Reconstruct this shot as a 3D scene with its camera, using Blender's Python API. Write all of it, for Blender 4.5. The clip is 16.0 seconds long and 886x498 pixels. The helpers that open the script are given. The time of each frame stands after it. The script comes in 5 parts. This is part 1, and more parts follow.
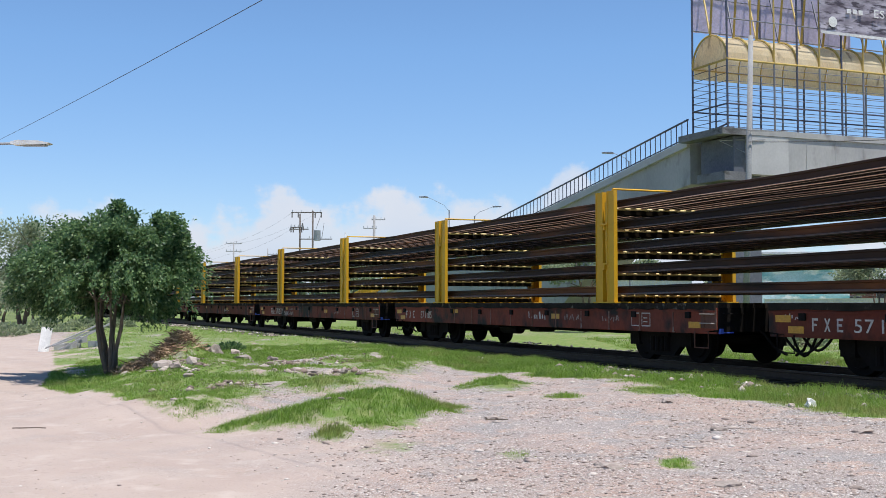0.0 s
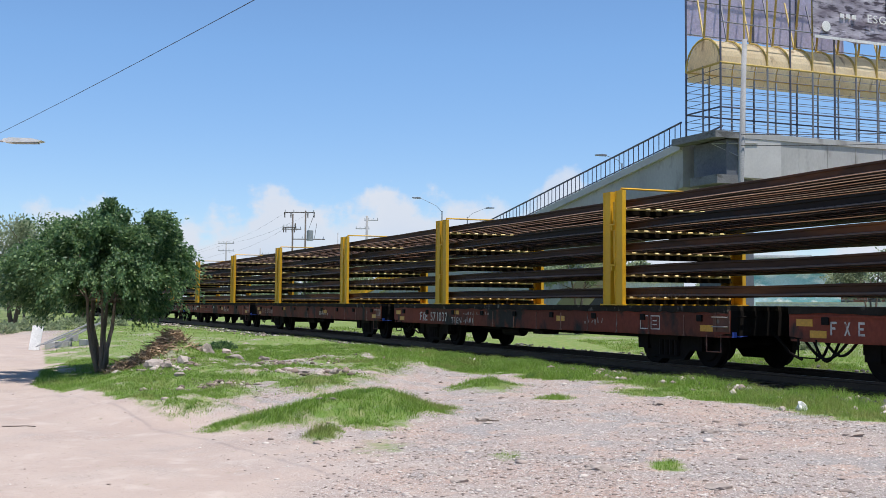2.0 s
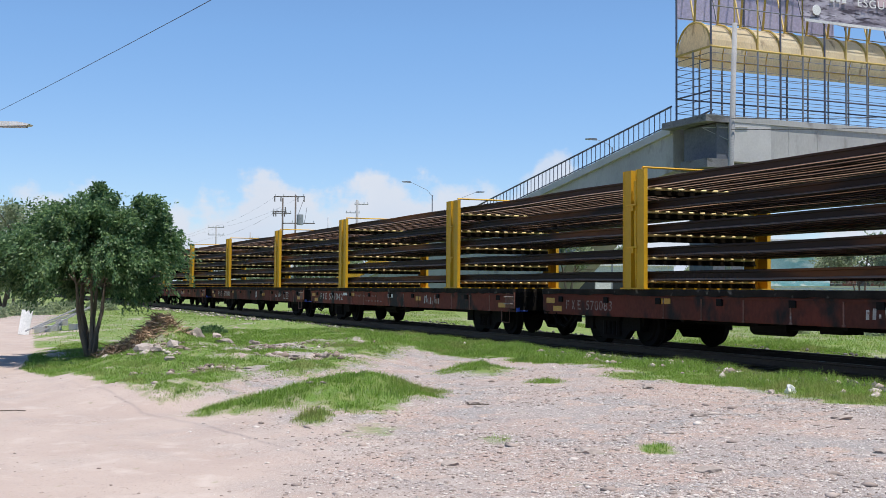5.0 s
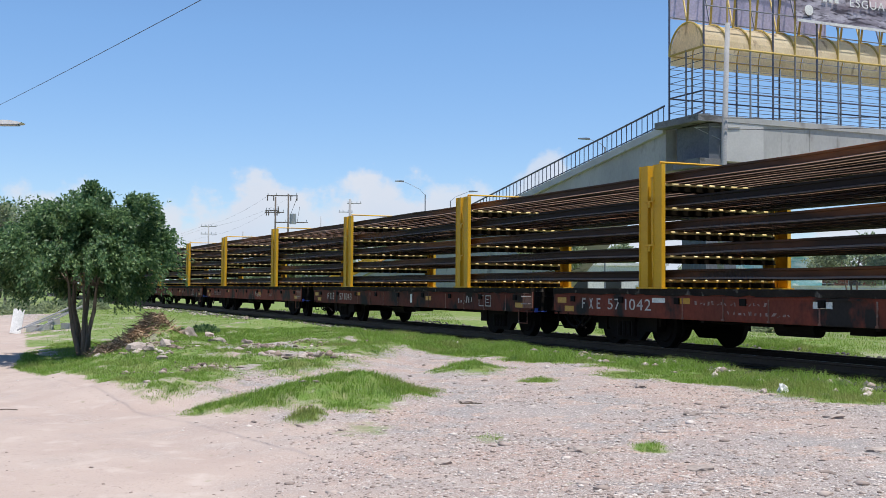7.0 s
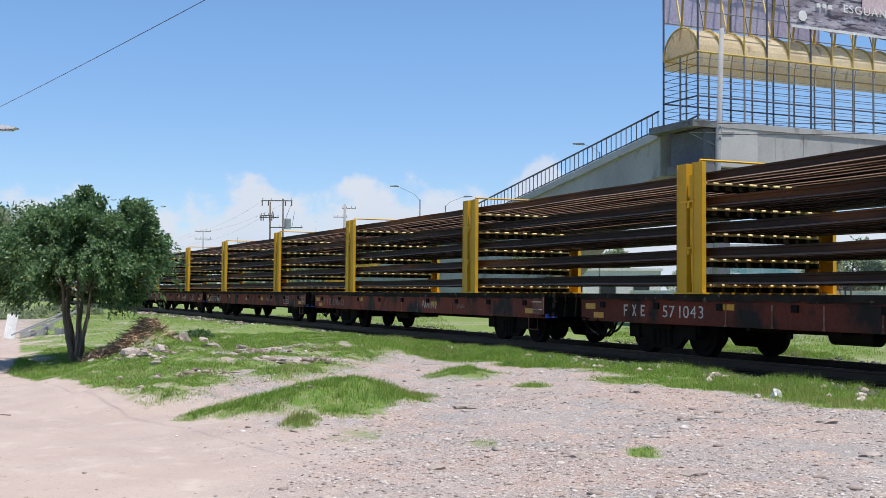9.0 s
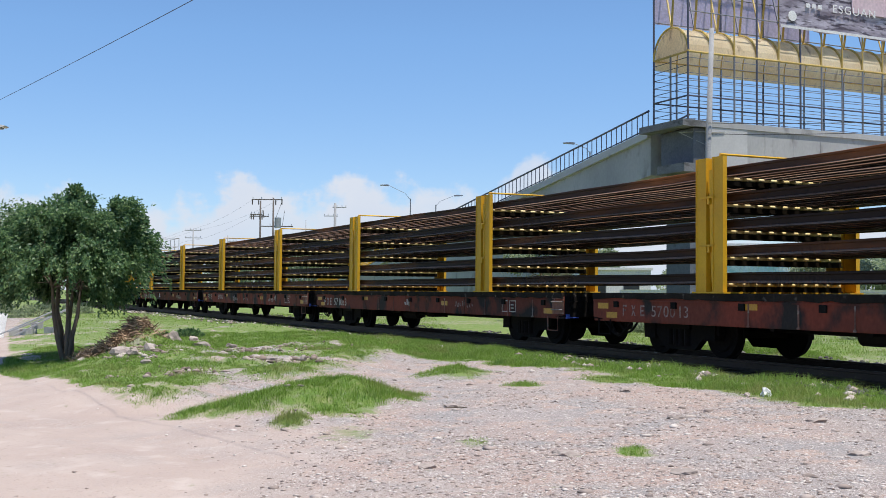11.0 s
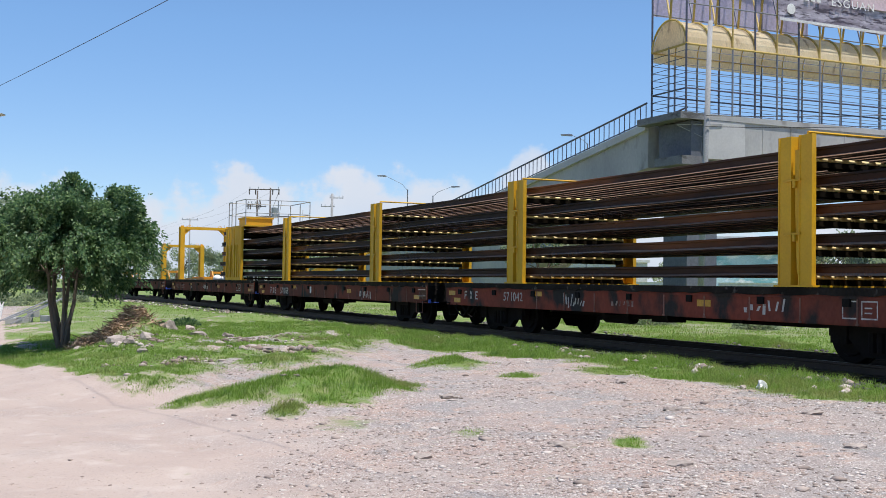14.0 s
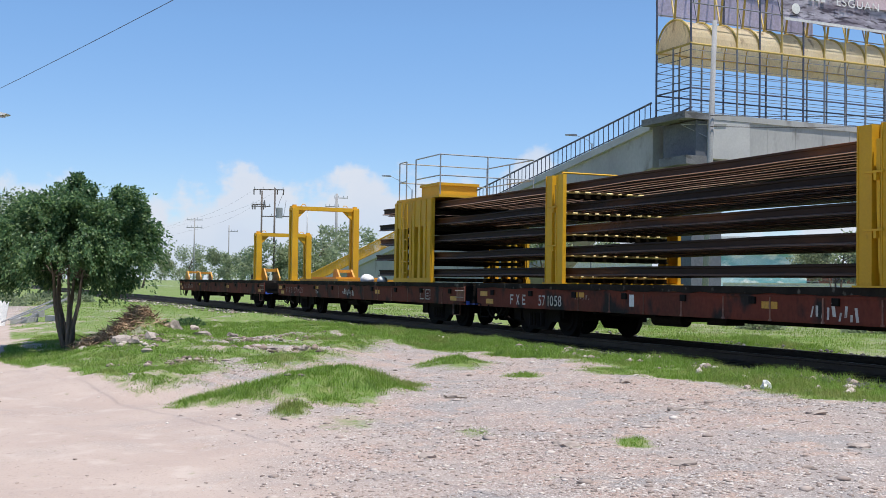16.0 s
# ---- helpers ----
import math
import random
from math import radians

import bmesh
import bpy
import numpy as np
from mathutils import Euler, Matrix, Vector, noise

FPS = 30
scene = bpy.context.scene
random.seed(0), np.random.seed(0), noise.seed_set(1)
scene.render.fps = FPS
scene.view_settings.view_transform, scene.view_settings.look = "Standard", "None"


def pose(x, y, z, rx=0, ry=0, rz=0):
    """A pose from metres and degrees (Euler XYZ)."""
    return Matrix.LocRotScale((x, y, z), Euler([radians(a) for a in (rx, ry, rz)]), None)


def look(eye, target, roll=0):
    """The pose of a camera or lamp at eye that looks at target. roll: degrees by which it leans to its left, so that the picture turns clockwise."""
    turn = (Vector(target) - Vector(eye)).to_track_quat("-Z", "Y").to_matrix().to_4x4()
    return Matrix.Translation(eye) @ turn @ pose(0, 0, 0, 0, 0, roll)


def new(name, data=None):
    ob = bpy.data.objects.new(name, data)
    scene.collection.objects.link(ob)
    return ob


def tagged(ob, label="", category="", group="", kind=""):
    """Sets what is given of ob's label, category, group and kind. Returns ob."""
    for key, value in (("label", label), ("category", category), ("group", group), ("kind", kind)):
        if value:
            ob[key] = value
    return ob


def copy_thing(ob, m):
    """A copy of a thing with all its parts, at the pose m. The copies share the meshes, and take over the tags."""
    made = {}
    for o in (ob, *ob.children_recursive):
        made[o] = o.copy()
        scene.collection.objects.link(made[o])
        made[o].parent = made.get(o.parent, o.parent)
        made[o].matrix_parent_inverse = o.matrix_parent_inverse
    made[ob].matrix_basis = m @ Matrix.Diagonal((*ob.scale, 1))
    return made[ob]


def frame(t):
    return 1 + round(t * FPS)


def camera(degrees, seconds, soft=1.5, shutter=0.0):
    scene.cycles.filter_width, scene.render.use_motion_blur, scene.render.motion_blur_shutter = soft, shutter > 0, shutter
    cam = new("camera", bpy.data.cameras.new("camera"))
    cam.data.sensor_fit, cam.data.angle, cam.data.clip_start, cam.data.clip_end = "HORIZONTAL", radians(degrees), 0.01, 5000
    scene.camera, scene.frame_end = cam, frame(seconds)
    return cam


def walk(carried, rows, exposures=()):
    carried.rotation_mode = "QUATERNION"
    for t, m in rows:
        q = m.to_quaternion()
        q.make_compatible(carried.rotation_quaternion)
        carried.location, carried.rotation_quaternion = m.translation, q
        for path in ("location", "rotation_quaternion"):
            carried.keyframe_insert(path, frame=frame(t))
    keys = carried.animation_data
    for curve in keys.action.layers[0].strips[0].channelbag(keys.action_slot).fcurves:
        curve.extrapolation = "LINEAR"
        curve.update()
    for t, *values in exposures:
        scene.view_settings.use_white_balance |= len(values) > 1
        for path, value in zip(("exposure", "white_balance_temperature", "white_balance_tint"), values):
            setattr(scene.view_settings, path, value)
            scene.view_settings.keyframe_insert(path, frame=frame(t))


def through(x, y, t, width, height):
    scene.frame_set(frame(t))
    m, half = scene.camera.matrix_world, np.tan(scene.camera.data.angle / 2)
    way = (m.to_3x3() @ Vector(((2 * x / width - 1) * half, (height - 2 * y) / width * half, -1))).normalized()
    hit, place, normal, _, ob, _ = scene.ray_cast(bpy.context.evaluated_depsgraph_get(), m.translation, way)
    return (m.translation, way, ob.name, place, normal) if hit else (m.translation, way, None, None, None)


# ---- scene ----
cam = camera(42.8, 16.0, 0.85)
PATH = [
    (0, (-0.001, -0.005, 1.498), (-0.001, 1.993, 1.594), 0.0),
    (0.5, (-0.008, -0.015, 1.5), (-0.002, 1.982, 1.6), 0.1),
    (1, (-0.005, 0.016, 1.494), (0.005, 2.013, 1.596), 0.2),
    (1.5, (0.004, 0.009, 1.497), (0.015, 2.007, 1.599), 0.3),
    (2, (0.002, 0.006, 1.495), (0.015, 2.004, 1.593), 0.4),
    (2.5, (0.012, 0.031, 1.487), (0.025, 2.029, 1.579), 0.4),
    (3, (0.009, 0.035, 1.483), (0.024, 2.033, 1.569), 0.4),
    (3.5, (0.001, 0.011, 1.493), (0.02, 2.009, 1.571), 0.5),
    (4, (0.001, 0.015, 1.492), (0.024, 2.014, 1.566), 0.5),
    (6.5, (0.006, 0.013, 1.495), (0.046, 2.012, 1.563), 0.3),
    (7, (0.0, 0.016, 1.488), (0.043, 2.015, 1.557), 0.4),
    (7.5, (0.01, 0.019, 1.486), (0.053, 2.017, 1.556), 0.4),
    (8, (0.008, 0.013, 1.488), (0.053, 2.011, 1.56), 0.4),
    (8.5, (0.01, 0.01, 1.492), (0.057, 2.008, 1.566), 0.4),
    (9, (0.008, 0.011, 1.489), (0.06, 2.009, 1.567), 0.4),
    (11.5, (0.001, -0.005, 1.488), (0.073, 1.993, 1.563), 0.5),
    (12, (-0.004, -0.01, 1.486), (0.069, 1.987, 1.558), 0.6),
    (12.5, (0.003, 0.014, 1.488), (0.077, 2.011, 1.556), 0.6),
    (13, (-0.002, 0.004, 1.485), (0.072, 2.002, 1.55), 0.7),
    (13.5, (0.01, 0.022, 1.483), (0.084, 2.019, 1.546), 0.7),
    (14, (-0.001, 0.014, 1.481), (0.074, 2.012, 1.542), 0.8),
    (14.5, (0.005, 0.018, 1.477), (0.08, 2.016, 1.537), 0.7),
    (15, (0.006, 0.026, 1.481), (0.078, 2.024, 1.539), 0.8),
    (15.5, (0.006, 0.028, 1.472), (0.073, 2.026, 1.532), 0.8),
    (16, (0.004, 0.002, 1.478), (0.071, 2.0, 1.539), 0.8),
]
walk(cam, [(t, look(eye, target, roll)) for t, eye, target, roll in PATH])

# ---- light ----
SUN_AZ, SUN_EL = -50.0, 74.0
world = bpy.data.worlds.new("sky")
scene.world = world
world.use_nodes = True
wn, wl = world.node_tree.nodes, world.node_tree.links
wn.clear()

sky = wn.new("ShaderNodeTexSky")
sky.sky_type, sky.sun_disc = "NISHITA", False
sky.sun_elevation, sky.sun_rotation = radians(SUN_EL), radians(90 - SUN_AZ)
sky.air_density, sky.dust_density, sky.ozone_density = 1.0, 0.25, 1.8
sky.altitude = 1800
# heaped cumulus low over the horizon, all the way round
coord = wn.new("ShaderNodeTexCoord")
split = wn.new("ShaderNodeSeparateXYZ")
wl.new(coord.outputs["Generated"], split.inputs[0])


def wmath(kind, a, b=0.0):
    n = wn.new("ShaderNodeMath")
    n.operation = kind
    for sock, v in ((n.inputs[0], a), (n.inputs[1], b)):
        if isinstance(v, float):
            sock.default_value = v
        else:
            wl.new(v, sock)
    return n.outputs[0]


def wnoise(scale, detail, rough, flat=1.0):
    st = wn.new("ShaderNodeVectorMath")
    st.operation = "MULTIPLY"
    st.inputs[1].default_value = (1.0, 1.0, flat)
    wl.new(coord.outputs["Generated"], st.inputs[0])
    n = wn.new("ShaderNodeTexNoise")
    n.inputs["Scale"].default_value, n.inputs["Detail"].default_value, n.inputs["Roughness"].default_value = scale, detail, rough
    wl.new(st.outputs[0], n.inputs["Vector"])
    return n.outputs[0]


def wrange(src, a, b, c, d, smooth=False):
    n = wn.new("ShaderNodeMapRange")
    if smooth:
        n.interpolation_type = "SMOOTHSTEP"
    n.inputs[1].default_value, n.inputs[2].default_value, n.inputs[3].default_value, n.inputs[4].default_value = a, b, c, d
    wl.new(src, n.inputs[0])
    return n.outputs[0]


# height of the cloud tops by bearing
bearing = wrange(wmath("ARCTAN2", split.outputs[0], split.outputs[1]), radians(-25), radians(25), 0.0, 1.0)
tops = wn.new("ShaderNodeValToRGB")
tops.color_ramp.interpolation = "B_SPLINE"
for k, (deg, up) in enumerate(((-25, .066), (-20.4, .07), (-19.4, .088), (-18.3, .066), (-16.4, .086), (-15, .066), (-11.5, .07), (-9.6, .084), (-8.4, .102), (-7, .088), (-5.2, .074), (-4.2, .09), (-3.2, .088), (-2.4, .106), (-1.0, .104), (.6, .088), (2.2, .094), (4.4, .078), (6.0, .132), (7.4, .12), (9.5, .06))):
    e = tops.color_ramp.elements[k] if k < 2 else tops.color_ramp.elements.new((deg + 25) / 50)
    e.position = (deg + 25) / 50
    e.color = (up * 5, up * 5, up * 5, 1)
wl.new(bearing, tops.inputs[0])
lumps = wmath("MULTIPLY", wmath("SUBTRACT", wnoise(34.0, 6.0, 0.55), 0.5), 0.075)
wisps = wmath("MULTIPLY", wmath("SUBTRACT", wnoise(12.0, 8.0, 0.6, 2.2), 0.5), 0.06)
depth = wmath("ADD", wmath("SUBTRACT", wmath("MULTIPLY", tops.outputs[0], 0.2), split.outputs[2]), wmath("ADD", lumps, wisps))
cover = wmath("MULTIPLY", wrange(depth, -0.004, 0.017, 0.0, 0.93, True), wrange(wnoise(7.0, 5.0, 0.5, 3.0), 0.32, 0.5, 0.72, 1.0))
shade = wn.new("ShaderNodeMix")
shade.data_type = "RGBA"
shade.inputs[6].default_value, shade.inputs[7].default_value = (4.95, 5.2, 5.75, 1), (4.2, 4.72, 5.65, 1)
wl.new(wrange(wmath("ADD", depth, wmath("MULTIPLY", lumps, -0.9)), 0.004, 0.06, 0.0, 1.0), shade.inputs[0])
tint = wn.new("ShaderNodeMix")
tint.data_type, tint.blend_type = "RGBA", "MULTIPLY"
tint.inputs[0].default_value = 1.0
rise = wn.new("ShaderNodeMapRange")
rise.inputs[1].default_value, rise.inputs[2].default_value = 0.02, 0.22
wl.new(split.outputs[2], rise.inputs[0])
hue = wn.new("ShaderNodeMix")
hue.data_type = "RGBA"
hue.inputs[6].default_value, hue.inputs[7].default_value = (0.73, 0.76, 0.86, 1), (0.82, 0.99, 1.12, 1)
wl.new(rise.outputs[0], hue.inputs[0])
wl.new(hue.outputs[2], tint.inputs[7])
wl.new(sky.outputs[0], tint.inputs[6])
mixed = wn.new("ShaderNodeMix")
mixed.data_type = "RGBA"
wl.new(cover, mixed.inputs[0])
wl.new(tint.outputs[2], mixed.inputs[6])
wl.new(shade.outputs[2], mixed.inputs[7])
back = wn.new("ShaderNodeBackground")
back.inputs[1].default_value = 0.097
wout = wn.new("ShaderNodeOutputWorld")
wl.new(mixed.outputs[2], back.inputs[0])
wl.new(back.outputs[0], wout.inputs[0])
sun_data = bpy.data.lights.new("sun", "SUN")
sun_data.energy, sun_data.angle, sun_data.color = 3.6, radians(0.7), (1.0, 0.95, 0.88)
sun = new("sun", sun_data)
sv = Vector((math.cos(radians(SUN_AZ)) * math.cos(radians(SUN_EL)), math.sin(radians(SUN_AZ)) * math.cos(radians(SUN_EL)), math.sin(radians(SUN_EL))))
sun.matrix_world = look(sv * 50, (0, 0, 0))
scene.view_settings.exposure = 0.62


# ---- materials ----
def mat(name, a, b, scale=1.5, rough=0.8, bump=0.3, fine=25.0, metal=0.0, c=None, cut=0.62, vary=0.0, grainy=0.16, gloss=0.5, stretch=(1, 1, 1)):
    """A worn surface: colours a and b in large patches with fine grain, stains of colour c past the cut, and relief."""
    m = bpy.data.materials.new(name)
    m.use_nodes = True
    n, l = m.node_tree.nodes, m.node_tree.links
    bsdf = n["Principled BSDF"]
    tc = n.new("ShaderNodeTexCoord")
    mp = n.new("ShaderNodeMapping")
    mp.inputs["Scale"].default_value = stretch
    l.new(tc.outputs["Object"], mp.inputs[0])
    info = n.new("ShaderNodeObjectInfo")

    def noisy(s, d=5.0):
        t = n.new("ShaderNodeTexNoise")
        t.noise_dimensions = "4D"
        t.inputs["Scale"].default_value, t.inputs["Detail"].default_value = s, d
        l.new(mp.outputs[0], t.inputs["Vector"])
        w = n.new("ShaderNodeMath")
        w.operation = "MULTIPLY"
        w.inputs[1].default_value = 17.0
        l.new(info.outputs["Random"], w.inputs[0])
        l.new(w.outputs[0], t.inputs["W"])
        return t

    def blend(fac, x, y, mode="MIX"):
        k = n.new("ShaderNodeMix")
        k.data_type, k.blend_type = "RGBA", mode
        for sock, v in ((k.inputs[0], fac), (k.inputs[6], x), (k.inputs[7], y)):
            if isinstance(v, tuple):
                sock.default_value = (*v, 1)
            elif isinstance(v, float):
                sock.default_value = v
            else:
                l.new(v, sock)
        return k.outputs[2]

    def ramp(src, lo, hi):
        r = n.new("ShaderNodeMapRange")
        r.inputs[1].default_value, r.inputs[2].default_value = lo, hi
        l.new(src, r.inputs[0])
        return r.outputs[0]

    big, small = noisy(scale), noisy(fine, 3.0)
    col = blend(ramp(big.outputs[0], 0.35, 0.65), a, b)
    if c:
        st = noisy(scale * 2.7, 8.0)
        col = blend(ramp(st.outputs[0], cut, cut + 0.1), col, c)
    grain = n.new("ShaderNodeMapRange")
    grain.inputs[1].default_value, grain.inputs[2].default_value, grain.inputs[3].default_value, grain.inputs[4].default_value = 0.3, 0.7, 1 - grainy, 1 + grainy
    l.new(small.outputs[0], grain.inputs[0])
    mul = n.new("ShaderNodeVectorMath")
    mul.operation = "SCALE"
    l.new(col, mul.inputs[0])
    l.new(grain.outputs[0], mul.inputs["Scale"])
    out = mul.outputs[0]
    if vary:
        v = n.new("ShaderNodeMapRange")
        v.inputs[3].default_value, v.inputs[4].default_value = 1 - vary, 1 + vary
        l.new(info.outputs["Random"], v.inputs[0])
        m2 = n.new("ShaderNodeVectorMath")
        m2.operation = "SCALE"
        l.new(out, m2.inputs[0])
        l.new(v.outputs[0], m2.inputs["Scale"])
        out = m2.outputs[0]
    l.new(out, bsdf.inputs["Base Color"])
    bsdf.inputs["Roughness"].default_value, bsdf.inputs["Metallic"].default_value, bsdf.inputs["Specular IOR Level"].default_value = rough, metal, gloss
    if bump:
        bp = n.new("ShaderNodeBump")
        bp.inputs["Strength"].default_value, bp.inputs["Distance"].default_value = bump, 0.02
        l.new(small.outputs[0], bp.inputs["Height"])
        l.new(bp.outputs[0], bsdf.inputs["Normal"])
    return m


def islands(name, a, b, c, rough=0.7, spread=0.3):
    """Many small loose pieces, each of its own shade between a, b and c."""
    m = bpy.data.materials.new(name)
    m.use_nodes = True
    n, l = m.node_tree.nodes, m.node_tree.links
    bsdf = n["Principled BSDF"]
    g = n.new("ShaderNodeNewGeometry")
    r = n.new("ShaderNodeValToRGB")
    r.color_ramp.elements[0].color, r.color_ramp.elements[1].color = (*a, 1), (*c, 1)
    e = r.color_ramp.elements.new(0.5)
    e.color = (*b, 1)
    l.new(g.outputs["Random Per Island"], r.inputs[0])
    l.new(r.outputs[0], bsdf.inputs["Base Color"])
    bsdf.inputs["Roughness"].default_value = rough
    return m


def leafy(name, a, b, c, gloss=0.45, through=0.35):
    m = islands(name, a, b, c, gloss)
    n, l = m.node_tree.nodes, m.node_tree.links
    bsdf, out = n["Principled BSDF"], n["Material Output"]
    tr = n.new("ShaderNodeBsdfTranslucent")
    l.new(bsdf.inputs["Base Color"].links[0].from_socket, tr.inputs[0])
    mx = n.new("ShaderNodeMixShader")
    mx.inputs[0].default_value = through
    l.new(bsdf.outputs[0], mx.inputs[1])
    l.new(tr.outputs[0], mx.inputs[2])
    l.new(mx.outputs[0], out.inputs[0])
    return m


YELLOW = mat("yellow_paint", (0.68, 0.375, 0.008), (0.58, 0.305, 0.008), 1.2, 0.6, 0.06, 30, c=(0.33, 0.16, 0.02), cut=0.68, vary=0.08, grainy=0.05)
YELLOW_DIM = mat("faded_yellow_paint", (0.52, 0.37, 0.10), (0.40, 0.28, 0.08), 1.0, 0.55, 0.08, 30, c=(0.3, 0.22, 0.08), cut=0.7)
ORANGE = mat("orange_paint", (0.62, 0.29, 0.02), (0.52, 0.22, 0.02), 2.0, 0.5, 0.08, 30, c=(0.3, 0.1, 0.02), cut=0.68)
RUST = mat("oxide_red_paint", (0.20, 0.042, 0.025), (0.115, 0.034, 0.022), 0.6, 0.75, 0.2, 18, c=(0.028, 0.022, 0.020), cut=0.51, vary=0.3, gloss=0.2, stretch=(1, 1, 0.7))
# Darker than bare grime: shade beneath the cars is put into the colour.
SHADED_GRIME = mat("shaded_greasy_steel", (0.006, 0.005, 0.0045), (0.013, 0.010, 0.009), 1.5, 0.85, 0.3, 20, gloss=0.15)
DECKWOOD = mat("oily_deck_wood", (0.016, 0.013, 0.011), (0.034, 0.027, 0.022), 2.0, 0.95, 0.5, 30, c=(0.15, 0.13, 0.11), cut=0.60, gloss=0.1)
DUSTYRUST = mat("dusty_worn_oxide_paint", (0.24, 0.115, 0.085), (0.15, 0.075, 0.055), 2.2, 0.85, 0.2, 22, c=(0.30, 0.25, 0.22), cut=0.58, vary=0.35, gloss=0.2)
PALERUST = mat("pale_worn_handhold", (0.34, 0.29, 0.26), (0.22, 0.17, 0.14), 3.0, 0.7, 0.05, 30)
RAILSTEEL = mat("new_rail_steel", (0.021, 0.0145, 0.012), (0.05, 0.024, 0.014), 0.25, 0.72, 0.1, 12, c=(0.165, 0.058, 0.019), cut=0.53, vary=0.45, gloss=0.2, stretch=(0.2, 1, 1))
TRACKRAIL = mat("worn_track_rail", (0.06, 0.04, 0.03), (0.045, 0.03, 0.022), 1.0, 0.5, 0.1, 20, metal=0.5)
SLEEPER = mat("grey_sleeper", (0.05, 0.043, 0.038), (0.03, 0.026, 0.023), 3.0, 0.9, 0.4, 30, vary=0.3, gloss=0.15)
CONCRETE = mat("weathered_concrete", (0.44, 0.43, 0.41), (0.34, 0.335, 0.325), 0.5, 0.85, 0.25, 14, c=(0.24, 0.23, 0.215), cut=0.58, grainy=0.06, stretch=(1, 1, 0.5))
CONCRETE_LIGHT = mat("patched_pale_concrete", (0.52, 0.51, 0.49), (0.44, 0.43, 0.42), 0.8, 0.85, 0.2, 14, c=(0.36, 0.35, 0.34), cut=0.62, grainy=0.05)
# Rusty edge made paler: the thin sunlit line is put into its colour.
FOOTEDGE = mat("sunlit_rusty_foot_edge", (0.25, 0.165, 0.115), (0.18, 0.085, 0.04), 0.3, 0.6, 0.05, 12, c=(0.10, 0.05, 0.03), cut=0.55, vary=0.3, stretch=(0.15, 1, 1))
# Rust darkened to hold the shade on the underside of the foot.
RAILFOOT = mat("shaded_rusty_rail_foot", (0.042, 0.022, 0.014), (0.026, 0.016, 0.012), 0.4, 0.85, 0.1, 12, c=(0.025, 0.016, 0.012), cut=0.6, vary=0.3, stretch=(0.2, 1, 1))
# Near-black: the shade under the loaded rails is put into the colour.
SHELFPAINT = mat("shaded_shelf_steel", (0.016, 0.011, 0.005), (0.009, 0.007, 0.005), 1.5, 0.9, 0.1, 20, vary=0.15, gloss=0.1)
# Paler than the rack paint, to brighten the spots of sun on it.
ROLLERPAINT = mat("pale_yellow_roller", (0.82, 0.68, 0.34), (0.70, 0.54, 0.22), 3.0, 0.5, 0.05, 30)
# Stained concrete whose bluish dark tone also holds the recess shade.
CONCRETE_DARK = mat("shaded_stained_concrete", (0.14, 0.152, 0.175), (0.105, 0.115, 0.135), 0.6, 0.9, 0.25, 14, c=(0.07, 0.07, 0.07), cut=0.62)
# A tone between the deck and recess concrete, with random darker stains.
CONCRETE_MID = mat("mid_grey_concrete", (0.22, 0.22, 0.22), (0.15, 0.15, 0.155), 0.8, 0.9, 0.25, 14, c=(0.09, 0.088, 0.085), cut=0.56, stretch=(1, 1, 2))
BLUEPAINT = mat("dark_blue_railing_paint", (0.05, 0.062, 0.115), (0.085, 0.085, 0.105), 2.0, 0.5, 0.05, 30, c=(0.12, 0.06, 0.03), cut=0.7)
GREYPAINT = mat("grey_blue_paint", (0.16, 0.18, 0.23), (0.2, 0.2, 0.21), 2.0, 0.5, 0.05, 30)
GALV = mat("galvanised_steel", (0.36, 0.37, 0.38), (0.28, 0.29, 0.3), 2.0, 0.5, 0.05, 30, metal=0.3)
POLEWOOD = mat("weathered_pole", (0.13, 0.11, 0.10), (0.09, 0.075, 0.065), 1.5, 0.9, 0.3, 20, stretch=(1, 1, 0.2))
POLECONC = mat("pole_concrete", (0.33, 0.33, 0.33), (0.27, 0.27, 0.275), 1.0, 0.85, 0.2, 20)
WHITE = mat("chalky_white", (0.78, 0.77, 0.74), (0.66, 0.65, 0.62), 3.0, 0.7, 0.1, 30)
LETTER = mat("white_stencil_paint", (0.62, 0.58, 0.54), (0.42, 0.36, 0.33), 5.0, 0.8, 0.0, 30, c=(0.2, 0.08, 0.06), cut=0.6)
FADEDLETTER = mat("faded_stencil_paint", (0.36, 0.27, 0.24), (0.2, 0.11, 0.09), 6.0, 0.8, 0.0, 30, c=(0.12, 0.04, 0.03), cut=0.52)
REFLECT = mat("amber_reflector", (0.58, 0.28, 0.02), (0.5, 0.24, 0.02), 4.0, 0.4, 0.0, 30, c=(0.2, 0.08, 0.02), cut=0.66)
BLUEHOSE = mat("blue_air_cock", (0.06, 0.12, 0.55), (0.05, 0.1, 0.4), 4.0, 0.5, 0.0)
CREAM = mat("cream_fibreglass", (0.84, 0.72, 0.51), (0.72, 0.58, 0.38), 0.7, 0.55, 0.1, 20, c=(0.38, 0.28, 0.18), cut=0.60, stretch=(1.5, 1.5, .6))
BARK = mat("bark", (0.19, 0.15, 0.12), (0.12, 0.095, 0.075), 3.0, 0.95, 0.8, 30, stretch=(1, 1, 0.25))
LEAF = leafy("dark_glossy_leaves", (0.06, 0.125, 0.055), (0.105, 0.20, 0.08), (0.24, 0.345, 0.14), 0.46, 0.5)
